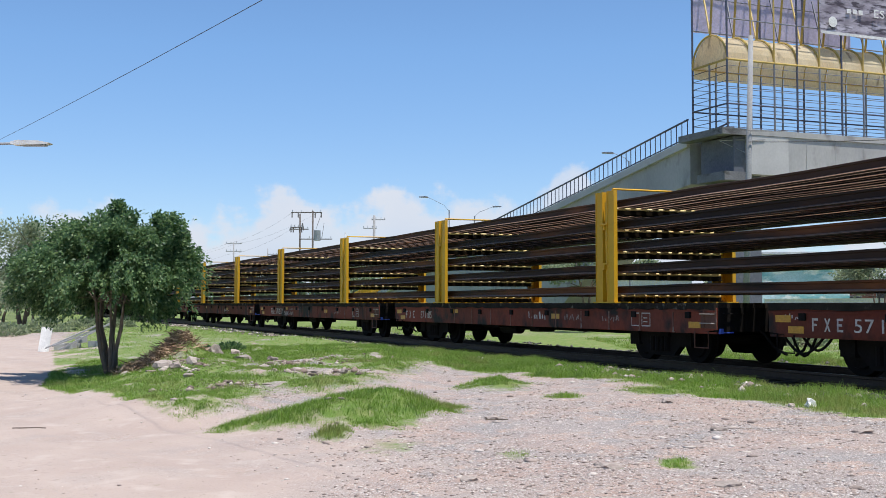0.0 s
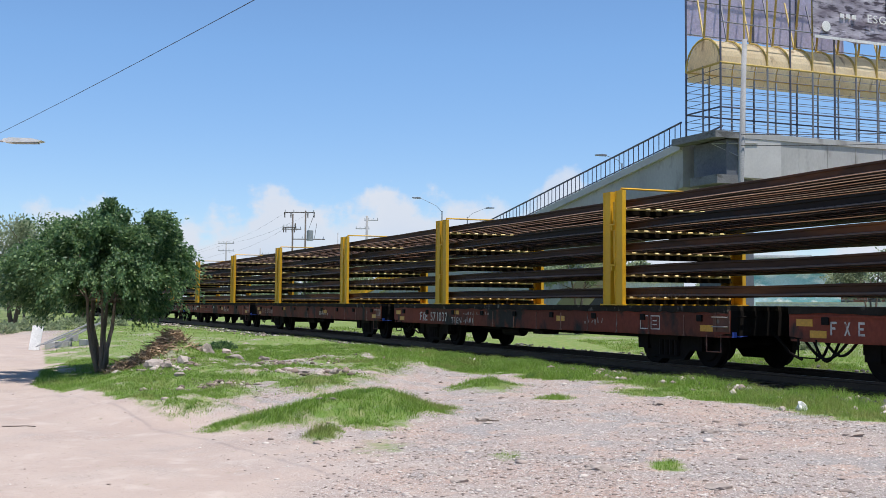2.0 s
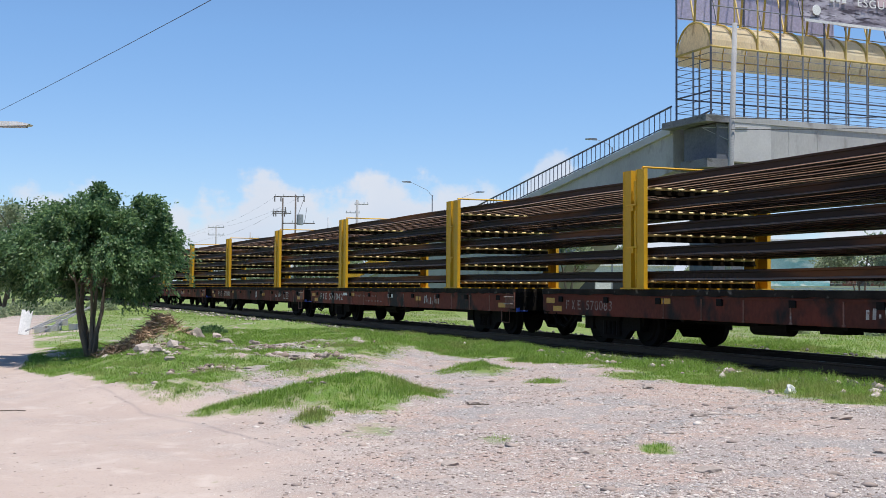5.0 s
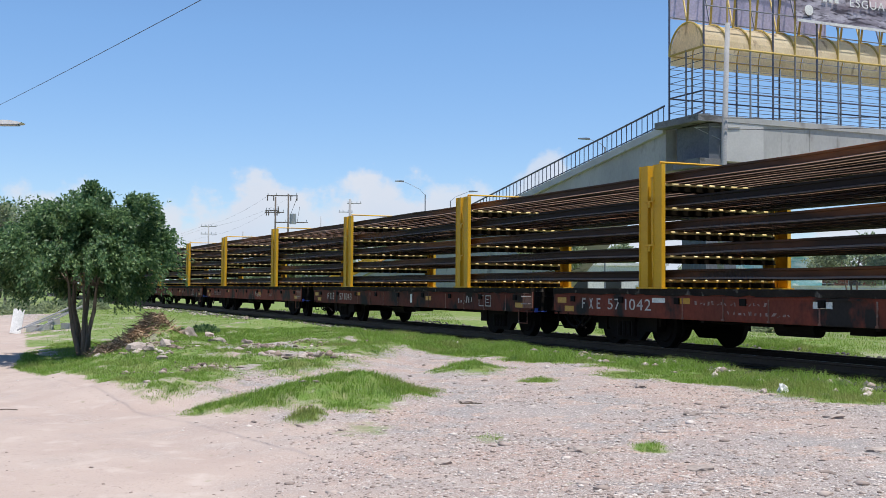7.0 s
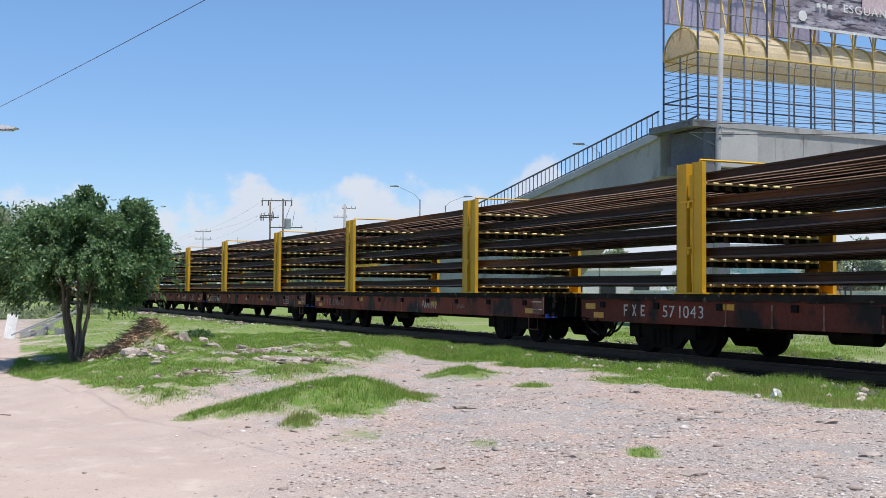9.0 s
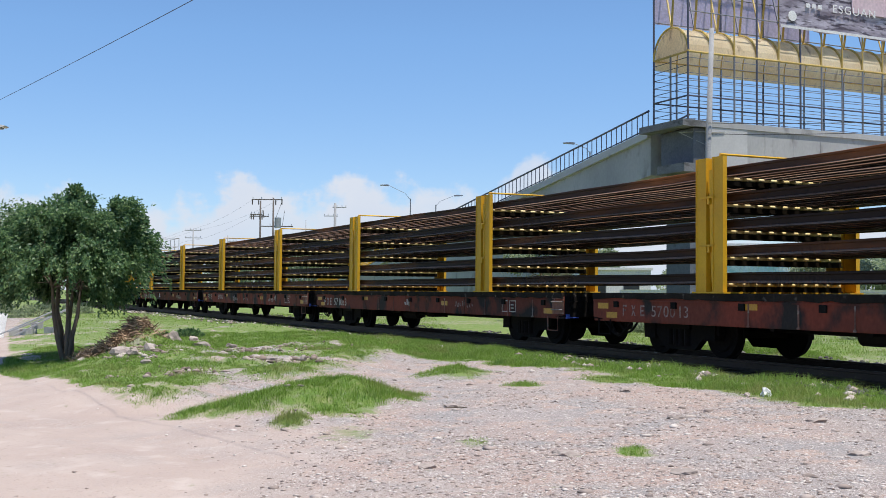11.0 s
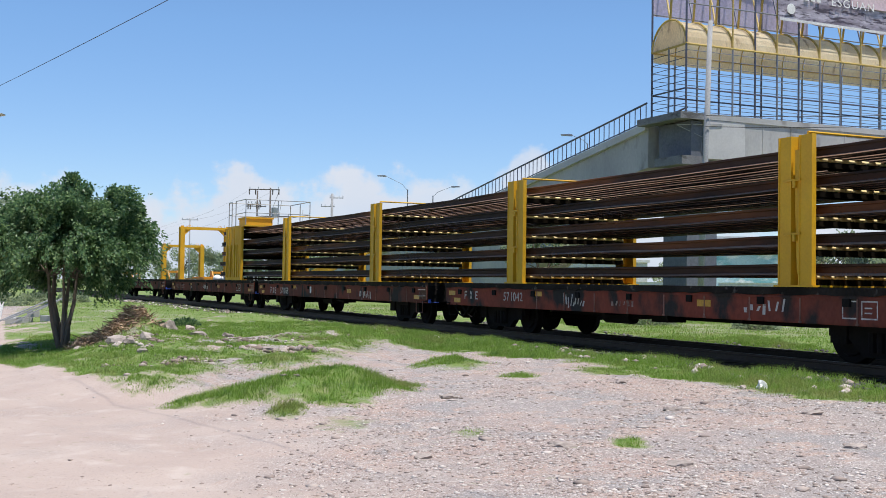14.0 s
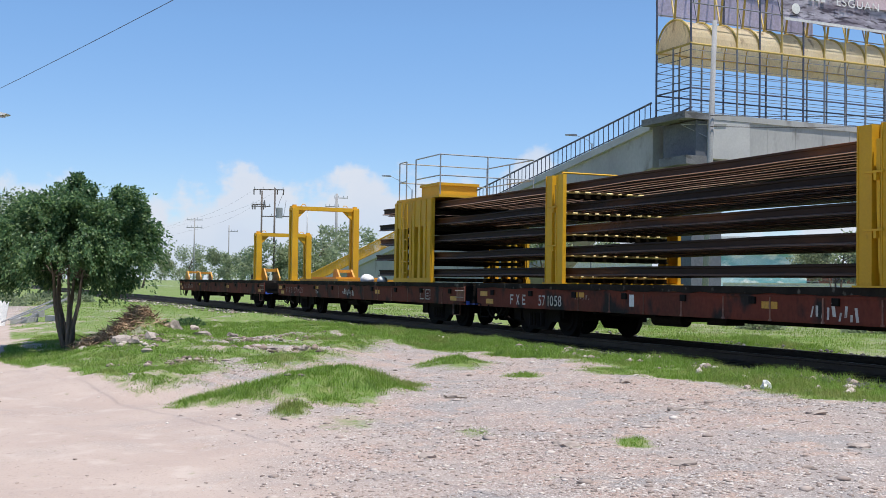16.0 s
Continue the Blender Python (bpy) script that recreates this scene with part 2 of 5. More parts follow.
# Lightened leaves: the haze over distant trees is put into their colour.
LEAF_PALE = leafy("haze_paled_leaves", (0.22, 0.28, 0.165), (0.30, 0.36, 0.225), (0.39, 0.44, 0.29), 0.8, 0.55)
GRASSMAT = leafy("fresh_grass", (0.155, 0.285, 0.03), (0.22, 0.36, 0.055), (0.33, 0.42, 0.13), 0.75, 0.5)
gn, gl = GRASSMAT.node_tree.nodes, GRASSMAT.node_tree.links
blades, place = gn["Principled BSDF"].inputs["Base Color"].links[0].from_socket, gn.new("ShaderNodeTexCoord")
for k, (big, lo, hi, shade_of) in enumerate(((1.1, .50, .68, (.33, .33, .125, 1)), (3.3, .56, .70, (.125, .24, .05, 1)))):
    t, q, w = gn.new("ShaderNodeTexNoise"), gn.new("ShaderNodeMapRange"), gn.new("ShaderNodeMix")
    t.inputs["Scale"].default_value, t.inputs["Detail"].default_value, w.data_type = big, 4.0, "RGBA"
    q.inputs[1].default_value, q.inputs[2].default_value, q.inputs[4].default_value = lo, hi, .75
    w.inputs[7].default_value = shade_of
    gl.new(place.outputs["Object"], t.inputs["Vector"])
    gl.new(t.outputs[0], q.inputs[0])
    gl.new(q.outputs[0], w.inputs[0])
    gl.new(blades, w.inputs[6])
    blades = w.outputs[2]
gl.new(blades, gn["Principled BSDF"].inputs["Base Color"])
gl.new(blades, gn["Translucent BSDF"].inputs[0])
DRYBRUSH = islands("dry_brush", (0.19, 0.12, 0.075), (0.36, 0.24, 0.15), (0.52, 0.38, 0.25), 0.9)
STONES = islands("mixed_gravel", (0.22, 0.175, 0.15), (0.40, 0.325, 0.28), (0.64, 0.58, 0.53), 0.92)
RUBBLE = islands("earthy_rubble", (0.11, 0.085, 0.065), (0.27, 0.205, 0.165), (0.50, 0.43, 0.38), 0.95)
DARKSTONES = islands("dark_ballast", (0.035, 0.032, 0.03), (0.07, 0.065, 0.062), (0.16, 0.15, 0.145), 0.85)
ROCK = mat("pale_rock", (0.40, 0.34, 0.30), (0.27, 0.225, 0.195), 4.0, 0.9, 0.6, 25, vary=0.25)
ASPHALT = mat("asphalt", (0.06, 0.06, 0.06), (0.045, 0.045, 0.047), 0.5, 0.9, 0.2, 20)
WIRE = mat("black_wire", (0.03, 0.03, 0.035), (0.02, 0.02, 0.025), 3.0, 0.7, 0.0)
TEAL = mat("teal_mural_paint", (0.16, 0.46, 0.53), (0.56, 0.72, 0.78), 0.35, 0.7, 0.05, 10, c=(0.84, 0.88, 0.89), cut=0.48, stretch=(1, 1, 2.5))
PLASTER = mat("pale_plaster", (0.72, 0.71, 0.69), (0.60, 0.59, 0.58), 0.6, 0.9, 0.1, 12)
BRICKRED = mat("red_painted_wall", (0.28, 0.10, 0.08), (0.22, 0.08, 0.06), 1.0, 0.85, 0.2, 14)
GLASSDARK = mat("dark_window", (0.03, 0.035, 0.04), (0.02, 0.025, 0.03), 1.0, 0.15, 0.0)
NETTING = mat("lavender_banner_cloth", (0.60, 0.54, 0.70), (0.52, 0.46, 0.62), 0.5, 0.8, 0.1, 12)
BANNER = mat("banner_print", (0.16, 0.13, 0.16), (0.50, 0.46, 0.52), 1.3, 0.6, 0.05, 9, c=(0.06, 0.045, 0.06), cut=0.5, stretch=(0.6, 1, 2.6))
BANNERPINK = mat("banner_top_print", (0.62, 0.48, 0.50), (0.55, 0.40, 0.43), 0.6, 0.6, 0.0, 9)

for sheet_mat in (CREAM, NETTING):
    tn, tl = sheet_mat.node_tree.nodes, sheet_mat.node_tree.links
    glow = tn.new("ShaderNodeBsdfTranslucent")
    tl.new(tn["Principled BSDF"].inputs["Base Color"].links[0].from_socket, glow.inputs[0])
    both = tn.new("ShaderNodeMixShader")
    both.inputs[0].default_value = 0.5
    tl.new(tn["Principled BSDF"].outputs[0], both.inputs[1])
    tl.new(glow.outputs[0], both.inputs[2])
    tl.new(both.outputs[0], tn["Material Output"].inputs[0])

# ---- frame of the track ----
HEAD = math.degrees(math.atan2(-.924, .384))
HALF = 4.38
CENTRES = {-2: 30.4, -1: 13.06, 0: -4.36, 1: -21.88, 2: -39.1, 3: -56.50, 4: -73.48, 5: -91.08, 6: -108.24, 7: -125.25, 8: -142.48, 9: -159.2, 10: -177.1}
RAIL_Z = 0.39


def trk(u, w, z=0.0):
    """A place by metres along the track, across it (away from the camera), and up."""
    return Vector((3.34 + .384 * u + .924 * (w + 1.38), 22.95 - .924 * u + .384 * (w + 1.38), z))


TRACK = Matrix.Translation(trk(0, 0)) @ pose(0, 0, 0, 0, 0, HEAD)


# ---- building helpers ----
def box(bm, x0, x1, y0, y1, z0, z1, m=None):
    v = [bm.verts.new(m @ Vector(p) if m else p) for p in ((x0, y0, z0), (x1, y0, z0), (x1, y1, z0), (x0, y1, z0), (x0, y0, z1), (x1, y0, z1), (x1, y1, z1), (x0, y1, z1))]
    for f in ((3, 2, 1, 0), (4, 5, 6, 7), (0, 1, 5, 4), (1, 2, 6, 5), (2, 3, 7, 6), (3, 0, 4, 7)):
        bm.faces.new([v[i] for i in f])


def prism(bm, outline, y0, y1):
    """An outline in x and z, drawn out from y0 to y1."""
    a, b = [bm.verts.new((x, y0, z)) for x, z in outline], [bm.verts.new((x, y1, z)) for x, z in outline]
    bm.faces.new(a)
    bm.faces.new(b[::-1])
    for i in range(len(a)):
        j = (i + 1) % len(a)
        bm.faces.new((a[j], a[i], b[i], b[j]))


def tube(bm, points, r0, r1=None, sides=8, cap=True):
    """A round rod along points, from radius r0 to r1."""
    r1 = r0 if r1 is None else r1
    pts, rings = [Vector(p) for p in points], []
    for i, p in enumerate(pts):
        way = (pts[min(i + 1, len(pts) - 1)] - pts[max(i - 1, 0)]).normalized()
        side = way.cross(Vector((0, 0, 1)) if abs(way.z) < 0.9 else Vector((1, 0, 0))).normalized()
        up = side.cross(way)
        r = r0 + (r1 - r0) * i / max(1, len(pts) - 1)
        rings.append([bm.verts.new(p + r * (math.cos(a) * side + math.sin(a) * up)) for a in (2 * math.pi * k / sides for k in range(sides))])
    for a, b in zip(rings, rings[1:]):
        for k in range(sides):
            bm.faces.new((a[k], a[(k + 1) % sides], b[(k + 1) % sides], b[k]))
    if cap:
        bm.faces.new(rings[0][::-1])
        bm.faces.new(rings[-1])


def soften(bm, width=0.01):
    edges = [e for e in bm.edges if len(e.link_faces) == 2 and e.calc_face_angle(0) > 0.7]
    bmesh.ops.bevel(bm, geom=edges, offset=width, segments=1, affect="EDGES", clamp_overlap=True)


def data(name, bm, material, smooth=False):
    bmesh.ops.recalc_face_normals(bm, faces=bm.faces)
    me = bpy.data.meshes.new(name)
    bm.to_mesh(me)
    bm.free()
    me.materials.append(material)
    if smooth:
        me.polygons.foreach_set("use_smooth", [True] * len(me.polygons))
    return me


def part(name, bm, material, parent=None, label="", m=None, smooth=False):
    ob = new(name, data(name, bm, material, smooth) if isinstance(bm, bmesh.types.BMesh) else bm)
    if parent:
        ob.parent = parent
    if m:
        ob.matrix_basis = m
    return tagged(ob, label)


def boxes(*items, bevel=0.0):
    bm = bmesh.new()
    for i in items:
        box(bm, *i)
    if bevel:
        soften(bm, bevel)
    return bm


def rods(*items, sides=6):
    bm = bmesh.new()
    for points, r in items:
        tube(bm, points, r, sides=sides)
    return bm


def soup(name, verts, faces, material):
    """One mesh of many loose pieces from arrays of corners and faces."""
    me = bpy.data.meshes.new(name)
    n = faces.shape[1]
    me.vertices.add(len(verts))
    me.vertices.foreach_set("co", np.asarray(verts, np.float32).ravel())
    me.loops.add(faces.size)
    me.loops.foreach_set("vertex_index", faces.astype(np.int32).ravel())
    me.polygons.add(len(faces))
    me.polygons.foreach_set("loop_start", np.arange(0, faces.size, n, dtype=np.int32))
    me.update(calc_edges=True)
    me.materials.append(material)
    return me


def empty(name, label, category, m=None, group="", kind=""):
    ob = new(name)
    if m:
        ob.matrix_basis = m
    return tagged(ob, label, category, group, kind)


# ---- ground ----
def ss(a, b, v):
    t = np.clip((v - a) / (b - a), 0, 1)
    return t * t * (3 - 2 * t)


def lateral(x, y):
    return .924 * x + .384 * y


def wave(x, y, k, s):
    return np.sin(k * x + s) * np.cos(k * .83 * y + 1.7 * s) + .5 * np.sin(k * 2.1 * y - k * .6 * x + s) + .35 * np.sin(k * 4.3 * x + k * 3.1 * y + 2 * s)


def patch(x, y, k, seed, octaves=3):
    """Smooth uneven patches about 1/k metres across, from -1 to 1."""
    out, amp = np.zeros(np.shape(x)), 1.0
    for o in range(octaves):
        u, v = (x * .8 - y * .6) * k + 7.3 * seed, (x * .6 + y * .8) * k - 3.1 * seed
        i, j = np.floor(u), np.floor(v)
        f, g = u - i, v - j
        f, g = f * f * (3 - 2 * f), g * g * (3 - 2 * g)
        val = lambda p, q: 2 * np.mod(np.sin(p * 127.1 + q * 311.7 + seed * 17.3) * 43758.5453, 1.0) - 1
        out = out + amp * ((val(i, j) * (1 - f) + val(i + 1, j) * f) * (1 - g) + (val(i, j + 1) * (1 - f) + val(i + 1, j + 1) * f) * g)
        k, seed, amp = k * 2.1, seed + 1, amp * .55
    return out


BANK = [(-8.65, 23.98), (-6.46, 19.54), (-4.47, 16.07), (-3.48, 15.4), (-2.89, 18.51), (-1.95, 17.49), (-1.36, 20.44), (-0.16, 23.54), (0.26, 33.2), (-4.31, 46.96), (-17.17, 71.08), (-16.68, 52.76)]
MOUND = [(-2.6, 13.75), (-2.2, 14.0), (-1.6, 14.4), (-1.1, 14.7), (-0.6, 14.7), (-.05, 14.5), (-0.3, 13.6), (-0.7, 12.85), (-1.1, 13.25), (-1.6, 13.3), (-2.1, 13.45)]
ROAD = [(-1.34, 6.0), (-1.34, 8.65), (-2.26, 11.29), (-3.57, 14.27), (-5.78, 18.31), (-8.65, 23.98), (-10.07, 28.9), (-14.4, 41.0), (-22.07, 56.44), (-40, 100), (-90, 100), (-40, 6)]


def inside(poly, x, y, soft):
    """1 inside a polygon, fading to 0 over soft metres outside it."""
    hit, near = np.zeros(x.shape, bool), np.full(x.shape, 1e9)
    for (ax, ay), (bx, by) in zip(poly, poly[1:] + poly[:1]):
        cross = ((ay > y) != (by > y)) & (x < (bx - ax) * (y - ay) / ((by - ay) or 1e-9) + ax)
        hit ^= cross
        t = np.clip(((x - ax) * (bx - ax) + (y - ay) * (by - ay)) / ((bx - ax) ** 2 + (by - ay) ** 2), 0, 1)
        near = np.minimum(near, np.hypot(x - ax - t * (bx - ax), y - ay - t * (by - ay)))
    return np.where(hit, 1.0, np.clip(1 - near / soft, 0, 1))


TUFTS = [(-1.19, 12.3, .24, .9), (0.85, 17.77, .6, 1), (1.7, 15.83, .28, .8), (2.0, 9.81, .17, 1), (-0.53, 11.4, .35, .5), (0.66, 10.54, .16, .5), (3.02, 16.56, .5, 1)]


def height(x, y):
    la = lateral(x, y)
    h = .26 * ss(0, 11, la) + .02 * wave(x, y, .9, 1) + .008 * wave(x, y, 4.2, 2) + .004 * wave(x, y, 11, 5) * (1 - .7 * inside(ROAD, x, y, 1.5))
    h = h + .31 * np.exp(-(((x + .95) / .58) ** 2 + ((y - 14.0) / .75) ** 2)) + .13 * np.exp(-(((x + .45) / .4) ** 2 + ((y - 14.0) / .6) ** 2)) + .05 * np.exp(-(((x + 1.9) / .6) ** 2 + ((y - 13.7) / .6) ** 2)) + .07 * patch(x, y, 1.9, 31) * inside(MOUND, x, y, .3)
    h = h + .16 * inside(BANK, x, y, 1.2) * ss(-7.2, -5.0, x) * (1 + .45 * patch(x, y, .7, 4) + .12 * patch(x, y, 3.1, 9)) * (1 - ss(9, 11, la))
    h = h - .10 * inside(ROAD, x, y, 1.5) * (1 - .2 * wave(x, y, .7, 3))
    h = h + .55 * np.exp(-(((x + 6.1) / .55) ** 2 + ((y - 25.8) / .8) ** 2)) * (1 + .25 * wave(x, y, 3.3, 7))
    h = h - .17 * np.exp(-((x + 8.2) / 2.2) ** 2 - ((y - 24) / 5.0) ** 2)
    h = h + .13 * np.exp(-((x - .85) / .42) ** 2 - ((y - 17.77) / .5) ** 2) + .07 * np.exp(-((x + 1.19) / .2) ** 2 - ((y - 12.3) / .25) ** 2)
    track = ss(10.9, 11.6, la) * (1 - ss(15.0, 15.8, la))
    return h * (1 - track) + .14 * track


def grass_cover(x, y):
    la = lateral(x, y)
    rough = .5 * patch(x, y, 3.4, 12) + .3 * patch(x, y, 11, 13, 2)
    edge = 9.3 + .38 * patch(x, y, .55, 5) - 1.2 * ss(18, 24, y)
    strip = np.clip(ss(edge - .25, edge + .6, la) * 1.7 + .5 * rough - .75 * np.clip(patch(x, y, .9, 21), 0, 1), 0, 1) * ss(edge - .5, edge, la) * (1 - ss(10.9, 11.5, la + .2 * rough))
    far = ss(15.0, 15.9, la) * np.clip(.9 + .3 * patch(x, y, .4, 8), 0, 1) * (1 - ss(29, 29.6, la))
    bank = np.clip(inside(BANK, x, y, 1.3) * 1.35 - .35 + .35 * rough - 1.5 * inside(ROAD, x, y, .25), 0, 1) * np.clip(1.05 + .75 * patch(x, y, .9, 6) + .5 * rough, 0, 1)
    g = np.maximum(np.maximum(strip, far), np.maximum(bank, np.clip(inside(MOUND, x, y, .75) * 1.5 - .5 + .4 * rough, 0, 1)))
    for tx, ty, r, k in TUFTS:
        g = np.maximum(g, k * np.clip(1.6 + .5 * rough - np.hypot((x - tx) / r, (y - ty) / (r * 1.5)) * 1.3, 0, 1))
    return np.clip(g, 0, 1)


def build_ground():
    angles = np.concatenate([np.linspace(-180, -28, 60, endpoint=False), np.linspace(-28, 28, 420, endpoint=False), np.linspace(28, 180, 60, endpoint=False)])
    radii = np.concatenate([[0.05, 1, 2, 3, 4], np.geomspace(5, 60, 330), np.geomspace(63, 3500, 50)])
    a, r = np.meshgrid(np.radians(angles), radii)
    x, y = r * np.sin(a) + .4, r * np.cos(a) - .8
    z = height(x, y) * (1 - ss(150, 400, r)) * np.where(r < 300, 1, 0)
    na, nr = len(angles), len(radii)
    i = np.arange(nr - 1)[:, None] * na
    k = np.arange(na)[None, :]
    k2 = (k + 1) % na
    faces = np.stack([i + k, i + na + k, i + na + k2, i + k2], -1).reshape(-1, 4)[:, ::-1]
    m = bpy.data.materials.new("dirt_gravel_and_turf")
    m.use_nodes = True
    n, l = m.node_tree.nodes, m.node_tree.links
    bsdf = n["Principled BSDF"]
    bsdf.inputs["Roughness"].default_value = 0.95
    tc = n.new("ShaderNodeTexCoord")

    def noisy(s, d):
        t = n.new("ShaderNodeTexNoise")
        t.inputs["Scale"].default_value, t.inputs["Detail"].default_value = s, d
        l.new(tc.outputs["Object"], t.inputs["Vector"])
        return t.outputs[0]

    def ramp(src, lo, hi, to0=0.0, to1=1.0):
        q = n.new("ShaderNodeMapRange")
        q.inputs[1].default_value, q.inputs[2].default_value, q.inputs[3].default_value, q.inputs[4].default_value = lo, hi, to0, to1
        l.new(src, q.inputs[0])
        return q.outputs[0]

    def blend(fac, p, q):
        w = n.new("ShaderNodeMix")
        w.data_type = "RGBA"
        for sock, v in ((w.inputs[0], fac), (w.inputs[6], p), (w.inputs[7], q)):
            if isinstance(v, tuple):
                sock.default_value = (*v, 1)
            else:
                l.new(v, sock)
        return w.outputs[2]

    def attr(name):
        t = n.new("ShaderNodeAttribute")
        t.attribute_name = name
        return t.outputs["Fac"]

    gravel = blend(ramp(noisy(0.45, 5), .40, .6), (.355, .25, .205), (.285, .252, .236))
    gravel = blend(ramp(noisy(1.1, 7), .50, .60), gravel, (.25, .234, .227))
    gravel = blend(ramp(noisy(2.3, 7), .53, .62), gravel, (.39, .28, .225))
    gravel = blend(ramp(noisy(4.1, 6), .56, .68), gravel, (.40, .345, .312))
    gravel = blend(ramp(noisy(9, 6), .5, .7), gravel, (.29, .245, .225))
    gravel = blend(ramp(noisy(46, 3), .52, .62), gravel, (.20, .165, .15))
    gravel = blend(ramp(noisy(31, 4), .60, .66), gravel, (.56, .51, .475))
    gravel = blend(ramp(noisy(75, 2), .58, .66), gravel, (.58, .53, .49))
    dust = blend(ramp(noisy(0.8, 5), .38, .65), (.44, .355, .305), (.40, .315, .27))
    dust = blend(ramp(noisy(14, 3), .62, .75), dust, (.34, .27, .235))
    dust = blend(ramp(noisy(55, 3), .60, .72), dust, (.33, .265, .23))
    dust = blend(ramp(noisy(2.6, 6), .56, .72), dust, (.48, .40, .35))
    col = blend(attr("dusty"), gravel, dust)
    turf = blend(ramp(noisy(5, 4), .4, .65), (.12, .20, .035), (.20, .235, .075))
    ragged = n.new("ShaderNodeMath")
    ragged.operation = "MULTIPLY_ADD"
    l.new(noisy(7, 6), ragged.inputs[0])
    ragged.inputs[1].default_value = 1.3
    l.new(attr("turf"), ragged.inputs[2])
    col = blend(ramp(ragged.outputs[0], .85, 1.45), col, turf)
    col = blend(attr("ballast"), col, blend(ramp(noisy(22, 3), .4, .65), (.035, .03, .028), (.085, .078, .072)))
    l.new(col, bsdf.inputs["Base Color"])
    bp = n.new("ShaderNodeBump")
    bp.inputs["Strength"].default_value, bp.inputs["Distance"].default_value = 0.7, 0.02
    l.new(noisy(38, 8), bp.inputs["Height"])
    l.new(bp.outputs[0], bsdf.inputs["Normal"])
    me = soup("ground", np.stack([x, y, z], -1).reshape(-1, 3), faces, m)
    la = lateral(x, y)
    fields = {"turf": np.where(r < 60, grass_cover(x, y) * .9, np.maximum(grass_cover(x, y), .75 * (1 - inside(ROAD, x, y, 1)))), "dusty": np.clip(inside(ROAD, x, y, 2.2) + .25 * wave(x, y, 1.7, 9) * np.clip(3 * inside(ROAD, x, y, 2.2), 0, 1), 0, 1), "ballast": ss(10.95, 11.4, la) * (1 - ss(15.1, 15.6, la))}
    for name, f in fields.items():
        me.attributes.new(name, "FLOAT", "POINT").data.foreach_set("value", f.astype(np.float32).ravel())
    me.polygons.foreach_set("use_smooth", [True] * len(me.polygons))
    tagged(new("ground", me), "dusty pink dirt and grey gravel with grassy banks", "ground", kind="structure")


build_ground()


# ---- track ----
def build_track():
    track = empty("railway_track", "single railway track on dark shaded ballast", "railway track", TRACK, kind="structure")
    prof = [(-.07, 0), (.07, 0), (.07, .012), (.012, .03), (.012, .125), (.036, .135), (.036, .17), (-.036, .17), (-.036, .135), (-.012, .125), (-.012, .03), (-.07, .012)]
    for w in (-.752, .752):
        bm = bmesh.new()
        prism(bm, [(p, q) for p, q in prof], -60, 260)
        part("running_rail", bm, TRACKRAIL, track, m=pose(0, w, RAIL_Z - .17, 0, 0, 90))
    sl = data("sleeper", boxes((-.12, .12, -1.3, 1.3, .04, .222), bevel=.015), SLEEPER)
    for i in range(235):
        part("sleeper", sl, None, track, m=pose(26 - .62 * i, random.uniform(-.04, .04), random.uniform(-.012, .0), 0, 0, random.uniform(-1, 1)))


build_track()


# ---- train ----
BOGIE, WHEELBASE, WHEEL_R = 5.75, 1.75, 0.42
SHELVES = [1.62 + .44 * i for i in range(5)]
moving, wheelsets = [], []


def wheelset_data():
    bm = bmesh.new()
    for s in (-1, 1):
        for y0, y1, r0, r1 in ((.68, .71, .455, .455), (.71, .82, .425, .415)):
            tube(bm, [(0, s * y0, 0), (0, s * y1, 0)], r0, r1, sides=28)
        tube(bm, [(0, s * .80, 0), (0, s * .86, 0)], .33, .30, sides=20)
        tube(bm, [(0, s * .84, 0), (0, s * 1.06, 0)], .10, .09, sides=12)
        for k in range(3):
            a = 2 * math.pi * k / 3
            tube(bm, [(.05 * math.cos(a), s * 1.05, .05 * math.sin(a)), (.05 * math.cos(a), s * 1.085, .05 * math.sin(a))], .018, sides=6)
    tube(bm, [(0, -.7, 0), (0, .7, 0)], .085, sides=12)
    return data("wheelset", bm, SHADED_GRIME)


def sideframe_data():
    bm = bmesh.new()
    for s in (-1, 1):
        y0, y1 = s * .93, s * 1.05
        prism(bm, [(-1.1, .40), (-1.1, .56), (-.75, .62), (-.35, .78), (.35, .78), (.75, .62), (1.1, .56), (1.1, .40), (.72, .38), (.42, .12), (-.42, .12), (-.72, .38)], y0, y1)
        for x in (-.87, .87):
            box(bm, x - .16, x + .16, s * .90 - .0, s * 1.09, .30, .56)
        for x in (-.24, -.08, .08, .24):
            tube(bm, [(x, s * 1.06, .20), (x, s * 1.06, .48)], .065, sides=8)
        box(bm, -.34, .34, s * 1.0, s * 1.12, .48, .62)
    box(bm, -.24, .24, -1.0, 1.0, .48, .76)
    soften(bm, .015)
    return data("bogie_frame", bm, SHADED_GRIME)


